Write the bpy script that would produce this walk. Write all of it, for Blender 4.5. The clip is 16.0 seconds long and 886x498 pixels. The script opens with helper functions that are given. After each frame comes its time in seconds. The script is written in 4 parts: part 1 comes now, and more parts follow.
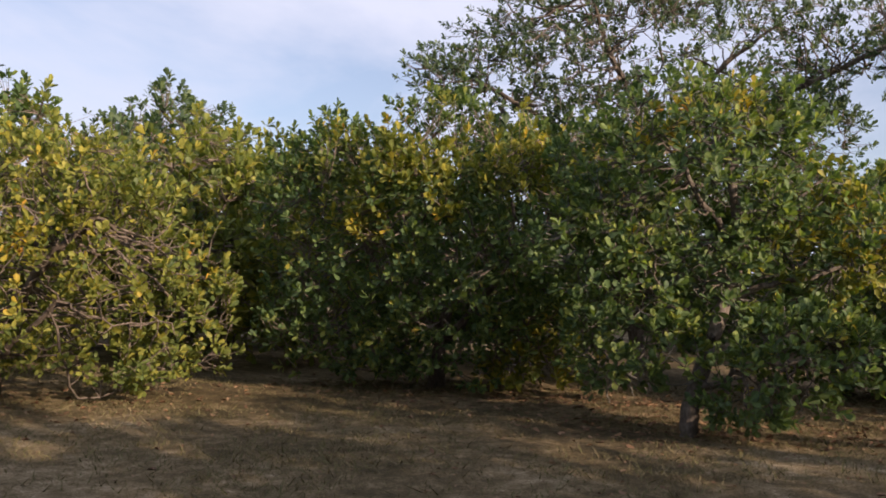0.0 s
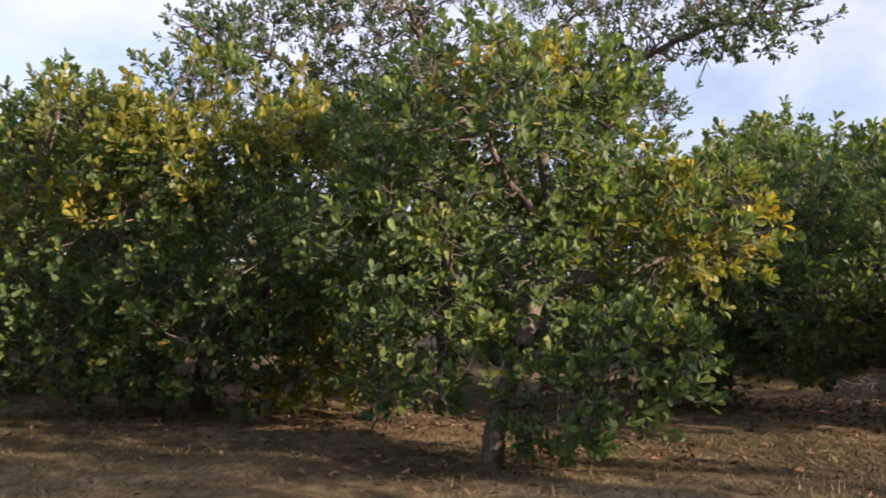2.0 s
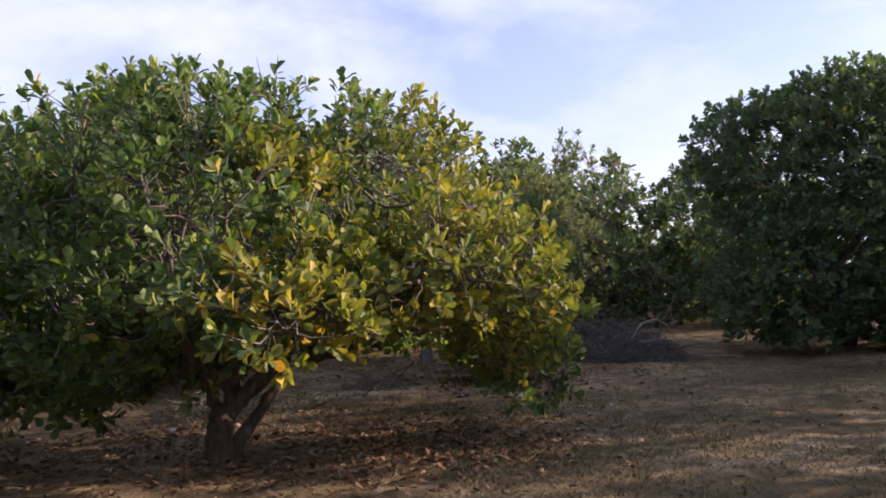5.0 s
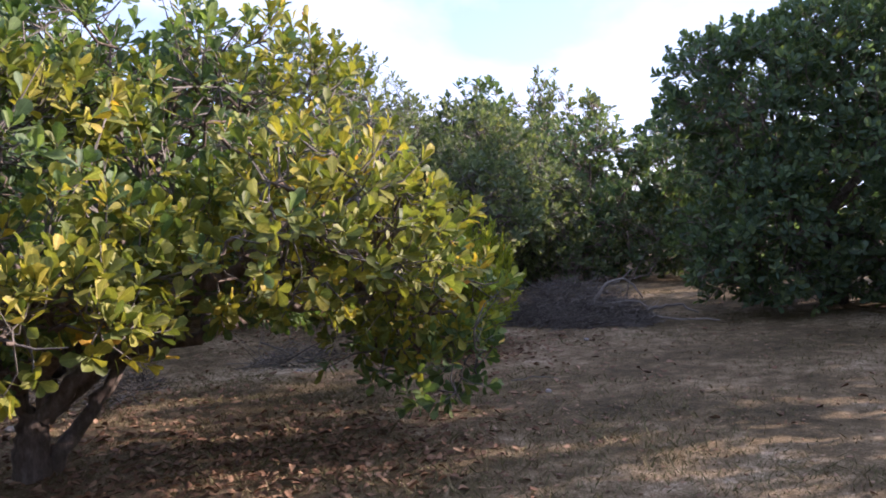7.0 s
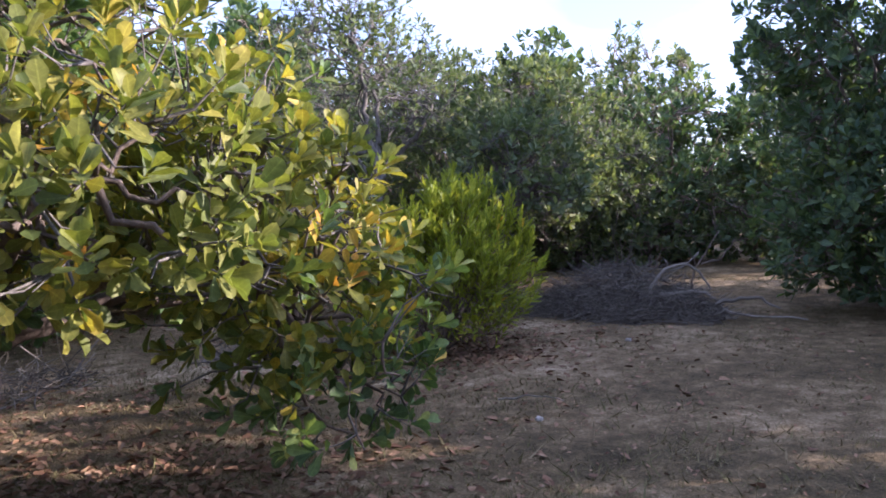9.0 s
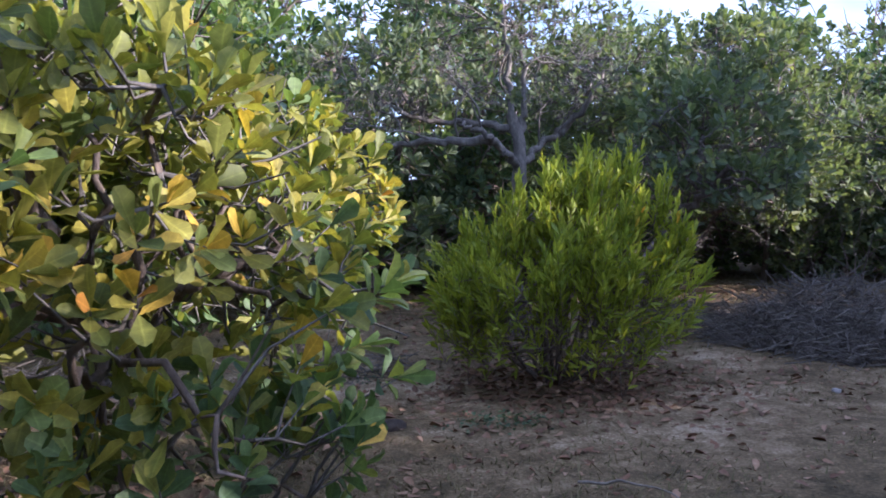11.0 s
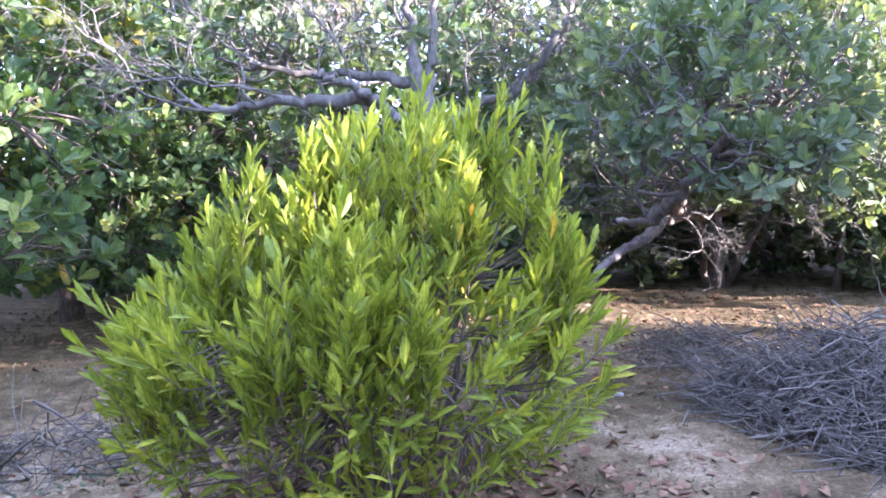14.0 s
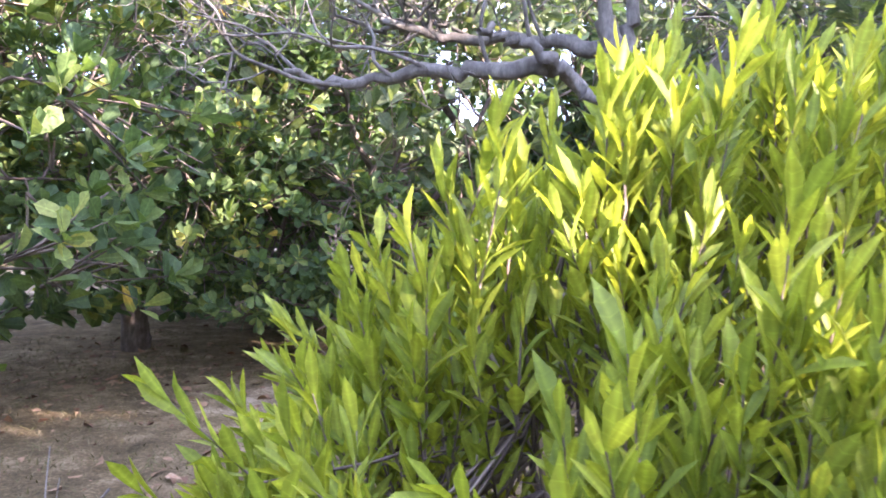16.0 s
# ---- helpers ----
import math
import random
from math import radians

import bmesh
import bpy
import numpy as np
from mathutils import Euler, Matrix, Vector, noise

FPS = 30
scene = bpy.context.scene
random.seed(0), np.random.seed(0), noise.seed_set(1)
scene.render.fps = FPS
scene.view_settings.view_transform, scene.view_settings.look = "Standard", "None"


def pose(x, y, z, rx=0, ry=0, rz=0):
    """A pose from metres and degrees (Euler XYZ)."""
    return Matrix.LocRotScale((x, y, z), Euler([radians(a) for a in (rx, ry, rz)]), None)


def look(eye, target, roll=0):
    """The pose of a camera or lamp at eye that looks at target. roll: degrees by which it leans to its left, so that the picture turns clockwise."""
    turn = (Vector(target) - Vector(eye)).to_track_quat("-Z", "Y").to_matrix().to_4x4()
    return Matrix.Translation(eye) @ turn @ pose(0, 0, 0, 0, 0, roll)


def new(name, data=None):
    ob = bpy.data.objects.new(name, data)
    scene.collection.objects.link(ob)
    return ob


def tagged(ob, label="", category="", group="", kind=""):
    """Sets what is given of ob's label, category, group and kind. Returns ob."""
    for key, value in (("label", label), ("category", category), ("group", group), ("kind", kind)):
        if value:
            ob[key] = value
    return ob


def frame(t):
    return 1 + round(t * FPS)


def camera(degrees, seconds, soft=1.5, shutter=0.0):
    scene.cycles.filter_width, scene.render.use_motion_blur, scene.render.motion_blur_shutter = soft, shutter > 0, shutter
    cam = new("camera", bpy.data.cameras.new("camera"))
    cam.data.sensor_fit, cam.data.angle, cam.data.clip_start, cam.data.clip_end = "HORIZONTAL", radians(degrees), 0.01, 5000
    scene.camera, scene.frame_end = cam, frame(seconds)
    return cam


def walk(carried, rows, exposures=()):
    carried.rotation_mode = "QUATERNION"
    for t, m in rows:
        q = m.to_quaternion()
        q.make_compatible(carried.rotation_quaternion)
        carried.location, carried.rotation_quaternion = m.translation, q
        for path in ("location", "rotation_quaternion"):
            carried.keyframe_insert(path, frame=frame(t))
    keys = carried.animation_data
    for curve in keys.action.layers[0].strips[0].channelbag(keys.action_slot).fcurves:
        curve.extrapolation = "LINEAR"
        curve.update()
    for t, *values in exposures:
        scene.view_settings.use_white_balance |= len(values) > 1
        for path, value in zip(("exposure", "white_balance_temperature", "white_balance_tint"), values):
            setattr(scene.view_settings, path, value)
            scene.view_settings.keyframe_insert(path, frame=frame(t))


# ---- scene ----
cam = camera(57.0, 16.0, soft=1.8, shutter=0.1)
PATH = [
    (0, (0.288, -0.381, 1.646), (0.21, 1.616, 1.731), 1.1),
    (0.5, (0.403, 0.105, 1.64), (0.236, 2.096, 1.733), 1.1),
    (1, (0.496, 0.603, 1.626), (0.361, 2.596, 1.717), 1.1),
    (1.5, (0.678, 1.077, 1.642), (0.655, 3.075, 1.731), 0.9),
    (2, (0.983, 1.651, 1.573), (1.324, 3.619, 1.679), 0.4),
    (2.5, (1.296, 2.145, 1.599), (1.905, 4.047, 1.703), -0.0),
    (3, (1.822, 2.52, 1.602), (2.558, 4.377, 1.697), -0.4),
    (3.5, (2.416, 2.847, 1.604), (3.335, 4.621, 1.693), -0.7),
    (4, (3.041, 3.064, 1.606), (4.206, 4.688, 1.683), -1.4),
    (4.5, (3.635, 3.305, 1.635), (5.003, 4.762, 1.72), -2.0),
    (5, (4.183, 3.589, 1.65), (5.652, 4.944, 1.723), -2.2),
    (5.2, (4.429, 3.677, 1.627), (5.918, 5.01, 1.692), -2.3),
    (7.3, (6.428, 4.134, 1.773), (7.891, 5.494, 1.687), -2.6),
    (7.5, (6.632, 4.196, 1.772), (8.089, 5.562, 1.672), -2.3),
    (8, (7.282, 4.345, 1.718), (8.705, 5.746, 1.61), -2.3),
    (8.2, (7.53, 4.406, 1.73), (8.931, 5.829, 1.619), -2.3),
    (10.3, (10.103, 5.476, 1.516), (11.082, 7.217, 1.415), -1.1),
    (10.5, (10.296, 5.582, 1.538), (11.216, 7.355, 1.436), -1.0),
    (11, (10.798, 5.879, 1.531), (11.578, 7.717, 1.427), -0.9),
    (11.5, (11.341, 6.09, 1.527), (12.039, 7.961, 1.412), -0.7),
    (12, (11.838, 6.334, 1.518), (12.488, 8.221, 1.391), -0.6),
    (12.5, (12.347, 6.659, 1.549), (12.956, 8.559, 1.414), -0.7),
    (13, (12.89, 7.071, 1.527), (13.443, 8.988, 1.385), -0.7),
    (13.5, (13.31, 7.475, 1.553), (13.847, 9.396, 1.409), -0.9),
    (14, (13.689, 7.972, 1.563), (14.239, 9.889, 1.419), -0.9),
    (14.5, (13.804, 8.467, 1.56), (14.348, 10.386, 1.421), -0.8),
    (15, (13.806, 8.996, 1.551), (14.295, 10.931, 1.418), -0.7),
    (15.5, (13.694, 9.501, 1.544), (14.133, 11.448, 1.415), -0.4),
    (16, (13.406, 9.937, 1.519), (13.82, 11.891, 1.415), 0.0),
]
EXPOSURES = [(0.0, 0.55, 6230, 22), (1.5, 0.8, 6180, 22), (2.5, 1.0, 6020, 29), (5.2, 0.95, 5870, 31), (7.5, 1.62, 5270, 32), (8.2, 1.72, 5170, 32), (10.5, 1.69, 4920, 31), (12.0, 2.07, 4770, 27), (13.5, 3.28, 4820, 32), (14.5, 3.63, 4770, 34), (15.3, 3.58, 5020, 34), (16.0, 3.63, 5320, 34)]
walk(cam, [(t, look(eye, target, roll)) for t, eye, target, roll in PATH], EXPOSURES)

# ---- light: low warm sun behind the orchard, thin clouds in a pale sky ----
SUN_BEARING, SUN_HEIGHT = 128.0, 18.0
to_sun = Vector((math.sin(radians(SUN_BEARING)) * math.cos(radians(SUN_HEIGHT)),
                 math.cos(radians(SUN_BEARING)) * math.cos(radians(SUN_HEIGHT)), math.sin(radians(SUN_HEIGHT))))
sun = new("sun", bpy.data.lights.new("sun", "SUN"))
sun.data.energy, sun.data.angle, sun.data.color = 5.0, radians(0.6), (1.0, 0.80, 0.55)
sun.matrix_world = look(to_sun * 60, (0, 0, 0))

world = bpy.data.worlds.new("sky")
scene.world = world
world.use_nodes = True


def wire(tree, kind, values=None, **settings):
    """A node with its settings, and values or sockets for its inputs."""
    node = tree.nodes.new(kind)
    for key, value in settings.items():
        setattr(node, key, value)
    for key, value in (values or {}).items():
        if isinstance(value, bpy.types.NodeSocket):
            tree.links.new(value, node.inputs[key])
        else:
            node.inputs[key].default_value = value
    return node


def ramp(tree, fac, stops):
    node = wire(tree, "ShaderNodeValToRGB", {"Fac": fac})
    cr = node.color_ramp
    while len(cr.elements) < len(stops):
        cr.elements.new(0.5)
    for el, (at, col) in zip(cr.elements, stops):
        el.position, el.color = at, (*col, 1)
    return node.outputs["Color"]


wt = world.node_tree
wt.nodes.clear()
sky = wire(wt, "ShaderNodeTexSky", sky_type="NISHITA", sun_disc=False, sun_elevation=radians(SUN_HEIGHT),
           sun_rotation=radians(SUN_BEARING), dust_density=1.5, air_density=1.0)
coord = wire(wt, "ShaderNodeTexCoord")
flat = wire(wt, "ShaderNodeMapping", {"Vector": coord.outputs["Generated"], "Scale": (1.0, 1.0, 2.3), "Location": (3.1, 0.4, 0.0)})
cloud = wire(wt, "ShaderNodeTexNoise", {"Vector": flat.outputs["Vector"], "Scale": 2.4, "Detail": 7.0, "Roughness": 0.55, "Distortion": 0.25})
cover = ramp(wt, cloud.outputs["Fac"], [(0.4, (0.24,) * 3), (0.55, (0.72,) * 3), (0.68, (1,) * 3)])
mixed = wire(wt, "ShaderNodeMix", {"Factor": cover, 6: sky.outputs["Color"], 7: (4.9, 5.25, 5.8, 1)}, data_type="RGBA")
back = wire(wt, "ShaderNodeBackground", {"Color": mixed.outputs[2], "Strength": 0.11})
wire(wt, "ShaderNodeOutputWorld", {"Surface": back.outputs[0]})


# ---- materials ----
def material(name):
    m = bpy.data.materials.new(name)
    m.use_nodes = True
    m.node_tree.nodes.clear()
    return m, m.node_tree


def leaf_material(name, stops, rough=0.54, glow=0.34, warm=(1.5, 1.6, 0.6), patch=0.0):
    """Leaf skin: colour varies leaf by leaf and in clumps, a pale midrib, and light that shines through."""
    m, t = material(name)
    isl = wire(t, "ShaderNodeNewGeometry")
    obj = wire(t, "ShaderNodeObjectInfo")
    add = wire(t, "ShaderNodeMath", {0: isl.outputs["Random Per Island"], 1: obj.outputs["Random"]}, operation="ADD")
    frac = wire(t, "ShaderNodeMath", {0: add.outputs[0]}, operation="FRACT")
    clump = wire(t, "ShaderNodeTexNoise", {"Vector": isl.outputs["Position"], "Scale": 1.1, "Detail": 2.0})
    shift = wire(t, "ShaderNodeMapRange", {"Value": clump.outputs["Fac"], 1: 0.38, 2: 0.64, 3: 0.66, 4: 1.0})
    lift = wire(t, "ShaderNodeMath", {0: frac.outputs[0], 1: 1.0 - patch}, operation="POWER")
    key = wire(t, "ShaderNodeMath", {0: lift.outputs[0], 1: shift.outputs[0]}, operation="MULTIPLY")
    col = ramp(t, key.outputs[0], stops)
    blotch = wire(t, "ShaderNodeTexNoise", {"Vector": isl.outputs["Position"], "Scale": 38.0, "Detail": 3.0})
    worn = wire(t, "ShaderNodeMapRange", {"Value": blotch.outputs["Fac"], 1: 0.3, 2: 0.75, 3: 0.78, 4: 1.22})
    uv = wire(t, "ShaderNodeUVMap", uv_map="leaf")
    sep = wire(t, "ShaderNodeSeparateXYZ", {"Vector": uv.outputs[0]})
    off = wire(t, "ShaderNodeMath", {0: sep.outputs[0]}, operation="ABSOLUTE")
    rib = wire(t, "ShaderNodeMapRange", {"Value": off.outputs[0], 1: 0.0, 2: 0.035, 3: 1.4, 4: 1.0})
    wave = wire(t, "ShaderNodeMath", {0: off.outputs[0], 1: -0.55, 2: sep.outputs[1]}, operation="MULTIPLY_ADD")
    vein = wire(t, "ShaderNodeMath", {0: wave.outputs[0], 1: 0.085}, operation="PINGPONG")
    thin = wire(t, "ShaderNodeMapRange", {"Value": vein.outputs[0], 1: 0.0, 2: 0.014, 3: 1.25, 4: 1.0})
    k1 = wire(t, "ShaderNodeMath", {0: worn.outputs[0], 1: rib.outputs[0]}, operation="MULTIPLY")
    k2 = wire(t, "ShaderNodeMath", {0: k1.outputs[0], 1: thin.outputs[0]}, operation="MULTIPLY")
    skin = wire(t, "ShaderNodeVectorMath", {0: col, "Scale": k2.outputs[0]}, operation="SCALE")
    bump = wire(t, "ShaderNodeBump", {"Height": k2.outputs[0], "Strength": 0.25, "Distance": 0.004})
    top = wire(t, "ShaderNodeBsdfPrincipled", {"Base Color": skin.outputs[0], "Roughness": rough, "Specular IOR Level": 0.3, "Normal": bump.outputs[0]})
    lit = wire(t, "ShaderNodeVectorMath", {0: skin.outputs[0], 1: warm}, operation="MULTIPLY")
    through_leaf = wire(t, "ShaderNodeBsdfTranslucent", {"Color": lit.outputs[0]})
    mix = wire(t, "ShaderNodeMixShader", {0: glow, 1: top.outputs[0], 2: through_leaf.outputs[0]})
    wire(t, "ShaderNodeOutputMaterial", {"Surface": mix.outputs[0]})
    return m


def rough_material(name, stops, scale, rough=0.9, bump=0.5, depth=0.01, stretch=(1, 1, 1), spread=0.0):
    """Bark, twigs, dead leaves: noise at two scales and relief; spread adds a change from piece to piece."""
    m, t = material(name)
    geo = wire(t, "ShaderNodeNewGeometry")
    obj = wire(t, "ShaderNodeObjectInfo")
    pos = wire(t, "ShaderNodeMapping", {"Vector": geo.outputs["Position"], "Scale": stretch})
    fine = wire(t, "ShaderNodeTexNoise", {"Vector": pos.outputs[0], "Scale": scale, "Detail": 6.0, "Roughness": 0.65})
    wide = wire(t, "ShaderNodeTexNoise", {"Vector": pos.outputs[0], "Scale": scale * 0.13, "Detail": 2.0})
    both = wire(t, "ShaderNodeMath", {0: wide.outputs["Fac"], 1: 0.6, 2: fine.outputs["Fac"]}, operation="MULTIPLY_ADD")
    add = wire(t, "ShaderNodeMath", {0: geo.outputs["Random Per Island"], 1: obj.outputs["Random"]}, operation="ADD")
    frac = wire(t, "ShaderNodeMath", {0: add.outputs[0]}, operation="FRACT")
    own = wire(t, "ShaderNodeMath", {0: frac.outputs[0], 1: spread, 2: both.outputs[0]}, operation="MULTIPLY_ADD")
    key = wire(t, "ShaderNodeMapRange", {"Value": own.outputs[0], 1: 0.5, 2: 1.1 + spread, 3: 0.0, 4: 1.0})
    col = ramp(t, key.outputs[0], stops)
    bmp = wire(t, "ShaderNodeBump", {"Height": both.outputs[0], "Strength": bump, "Distance": depth})
    bs = wire(t, "ShaderNodeBsdfPrincipled", {"Base Color": col, "Roughness": rough, "Specular IOR Level": 0.25, "Normal": bmp.outputs[0]})
    wire(t, "ShaderNodeOutputMaterial", {"Surface": bs.outputs[0]})
    return m


GREENS = [(0.0, (0.055, 0.09, 0.04)), (0.4, (0.095, 0.148, 0.054)), (0.72, (0.166, 0.223, 0.067)), (0.94, (0.314, 0.323, 0.076)), (1.0, (0.562, 0.4, 0.075))]
MIXED = [(0.0, (0.06, 0.089, 0.026)), (0.3, (0.109, 0.136, 0.031)), (0.6, (0.192, 0.199, 0.037)), (0.84, (0.312, 0.269, 0.037)), (0.95, (0.45, 0.3, 0.034)), (1.0, (0.44, 0.19, 0.03))]
DEEP = [(0.0, (0.055, 0.091, 0.055)), (0.5, (0.091, 0.134, 0.068)), (0.9, (0.15, 0.192, 0.076)), (1.0, (0.207, 0.221, 0.06))]
GREY = [(0.0, (0.073, 0.101, 0.056)), (0.5, (0.12, 0.149, 0.078)), (0.9, (0.195, 0.221, 0.111)), (1.0, (0.338, 0.317, 0.117))]
FRESH = [(0.0, (0.128, 0.173, 0.02)), (0.4, (0.195, 0.239, 0.024)), (0.8, (0.256, 0.294, 0.032)), (0.975, (0.366, 0.371, 0.04)), (0.99, (0.5, 0.36, 0.04)), (1.0, (0.55, 0.28, 0.03))]
OLIVE = [(0.0, (0.065, 0.094, 0.028)), (0.35, (0.117, 0.15, 0.038)), (0.66, (0.204, 0.222, 0.049)), (0.9, (0.364, 0.323, 0.059)), (0.985, (0.47, 0.358, 0.05)), (1.0, (0.47, 0.224, 0.034))]
m_green = leaf_material("cashew_leaf_green", GREENS)
m_mixed = leaf_material("cashew_leaf_sunlit_yellow", MIXED, patch=0.5)
# golden sunlight on the left-hand trees is put into this leaf colour
m_olive = leaf_material("cashew_leaf_sunlit_olive", OLIVE, patch=0.42)
m_deep = leaf_material("cashew_leaf_dark", DEEP)
# greyer, paler green and a rougher skin
m_grey = leaf_material("cashew_leaf_grey_green", GREY, rough=0.68)
m_small = leaf_material("small_leaf", DEEP, rough=0.5, glow=0.25)
m_fresh = leaf_material("shrub_leaf", FRESH, rough=0.5, glow=0.42, warm=(1.6, 1.5, 0.55))
m_bark = rough_material("bark", [(0.0, (0.045, 0.034, 0.027)), (0.5, (0.12, 0.095, 0.075)), (1.0, (0.26, 0.21, 0.17))], 22, bump=0.9, depth=0.02, stretch=(1, 1, 0.45))
m_pale = rough_material("weathered_wood", [(0.0, (0.06, 0.054, 0.046)), (0.5, (0.13, 0.119, 0.103)), (1.0, (0.25, 0.232, 0.202))], 26, bump=0.8, depth=0.015, stretch=(1, 1, 0.4))
m_greybark = rough_material("grey_bark", [(0.0, (0.04, 0.033, 0.027)), (0.5, (0.115, 0.094, 0.076)), (1.0, (0.27, 0.228, 0.19))], 24, bump=0.9, depth=0.02, stretch=(1, 1, 0.45))
m_twig = rough_material("twig_bark", [(0.0, (0.07, 0.052, 0.042)), (0.6, (0.19, 0.15, 0.12)), (1.0, (0.38, 0.32, 0.26))], 60, bump=0.4, spread=0.7)
m_brush = rough_material("dry_brush", [(0.0, (0.058, 0.05, 0.04)), (0.6, (0.158, 0.138, 0.112)), (1.0, (0.33, 0.295, 0.245))], 60, bump=0.4, spread=0.8)
m_litter = rough_material("dead_leaf", [(0.0, (0.06, 0.033, 0.02)), (0.45, (0.17, 0.092, 0.05)), (0.8, (0.30, 0.19, 0.11)), (1.0, (0.42, 0.32, 0.22))], 40, bump=0.3, rough=0.75, spread=1.0)
m_grass = rough_material("dry_grass", [(0.0, (0.07, 0.078, 0.026)), (0.4, (0.125, 0.112, 0.046)), (0.8, (0.21, 0.165, 0.09)), (1.0, (0.32, 0.26, 0.16))], 30, bump=0.1, spread=1.0)
m_weed = leaf_material("weed_leaf", [(0.0, (0.05, 0.08, 0.04)), (0.6, (0.085, 0.13, 0.07)), (1.0, (0.13, 0.17, 0.08))], rough=0.6, glow=0.2)
m_clod = rough_material("dark_clod", [(0.0, (0.02, 0.016, 0.013)), (1.0, (0.085, 0.065, 0.05))], 40, bump=0.9)
m_pink = rough_material("lit_gap_pink", [(0.0, (0.17, 0.1, 0.08)), (1.0, (0.42, 0.31, 0.26))], 50, spread=0.8)
m_stone = rough_material("pale_stone", [(0.0, (0.2, 0.18, 0.16)), (1.0, (0.45, 0.42, 0.38))], 30, spread=0.5)

# soil: reddish sand with short dead grass, bare pale patches and dark humus
m_soil, st = material("sandy_soil")
geo = wire(st, "ShaderNodeNewGeometry")
n_wide = wire(st, "ShaderNodeTexNoise", {"Vector": geo.outputs["Position"], "Scale": 0.42, "Detail": 5.0, "Roughness": 0.6})
n_mid = wire(st, "ShaderNodeTexNoise", {"Vector": geo.outputs["Position"], "Scale": 4.2, "Detail": 8.0, "Roughness": 0.75})
n_fine = wire(st, "ShaderNodeTexNoise", {"Vector": geo.outputs["Position"], "Scale": 46.0, "Detail": 6.0, "Roughness": 0.75})
mid2 = wire(st, "ShaderNodeMath", {0: n_mid.outputs["Fac"], 1: 1.0, 2: n_wide.outputs["Fac"]}, operation="MULTIPLY_ADD")
tone = wire(st, "ShaderNodeMath", {0: n_fine.outputs["Fac"], 1: 0.8, 2: mid2.outputs[0]}, operation="MULTIPLY_ADD")
tone01 = wire(st, "ShaderNodeMapRange", {"Value": tone.outputs[0], 1: 1.12, 2: 1.68, 3: 0.0, 4: 1.0})
bare = None
for px, py, pr in ((15.0, 10.45, 1.0), (13.3, 8.6, 0.8), (12.2, 12.6, 1.0), (16.3, 9.8, 0.7), (16.3, 12.1, 0.6)):
    gap = wire(st, "ShaderNodeVectorMath", {0: geo.outputs["Position"], 1: (px, py, 0.0)}, operation="DISTANCE")
    spot = wire(st, "ShaderNodeMapRange", {"Value": gap.outputs["Value"], 1: 0.2 * pr, 2: 1.2 * pr, 3: 0.21, 4: 0.0}, interpolation_type="SMOOTHSTEP")
    bare = spot.outputs[0] if bare is None else wire(st, "ShaderNodeMath", {0: bare, 1: spot.outputs[0]}, operation="MAXIMUM").outputs[0]
tone_all = wire(st, "ShaderNodeMath", {0: tone01.outputs[0], 1: bare}, operation="ADD", use_clamp=True)
soil_col = ramp(st, tone_all.outputs[0], [(0.0, (0.043, 0.034, 0.017)), (0.3, (0.09, 0.068, 0.034)), (0.55, (0.155, 0.113, 0.058)), (0.78, (0.255, 0.193, 0.11)), (1.0, (0.42, 0.335, 0.22))])
sbump = wire(st, "ShaderNodeBump", {"Height": tone.outputs[0], "Strength": 0.7, "Distance": 0.03})
sbs = wire(st, "ShaderNodeBsdfPrincipled", {"Base Color": soil_col, "Roughness": 0.95, "Specular IOR Level": 0.15, "Normal": sbump.outputs[0]})
wire(st, "ShaderNodeOutputMaterial", {"Surface": sbs.outputs[0]})


# ---- mesh helpers ----
def mesh_of(name, verts, faces, mat, uvs=None, smooth=True):
    me = bpy.data.meshes.new(name)
    me.from_pydata(verts, [], faces)
    me.materials.append(mat)
    if smooth:
        me.polygons.foreach_set("use_smooth", [True] * len(me.polygons))
    if uvs is not None:
        idx = np.empty(len(me.loops), dtype=np.int32)
        me.loops.foreach_get("vertex_index", idx)
        me.uv_layers.new(name="leaf").data.foreach_set("uv", uvs[idx].astype(np.float32).ravel())
    me.update()
    return me


def raw_mesh(name, verts, quads, mat, uvs=None, smooth=True):
    """A mesh from arrays of vertices and of faces that all have the same number of corners."""
    me = bpy.data.meshes.new(name)
    n, k = quads.shape
    me.vertices.add(len(verts))
    me.vertices.foreach_set("co", verts.astype(np.float32).ravel())
    me.loops.add(n * k)
    me.loops.foreach_set("vertex_index", quads.astype(np.int32).ravel())
    me.polygons.add(n)
    me.polygons.foreach_set("loop_start", np.arange(0, n * k, k, dtype=np.int32))
    me.polygons.foreach_set("use_smooth", np.full(n, smooth))
    me.materials.append(mat)
    if uvs is not None:
        me.uv_layers.new(name="leaf").data.foreach_set("uv", uvs[quads.ravel()].astype(np.float32).ravel())
    me.update(calc_edges=True)
    me.validate()
    return me


def child(name, me, parent, label="", kind=""):
    ob = new(name, me)
    ob.parent = parent
    return tagged(ob, label=label, kind=kind)


def thing(name, base, label, category, group="", kind=""):
    ob = new(name)
    ob.location = base
    ob.empty_display_size = 0.2
    return tagged(ob, label, category, group, kind)


def unit(a):
    return a / np.maximum(np.linalg.norm(a, axis=-1, keepdims=True), 1e-9)


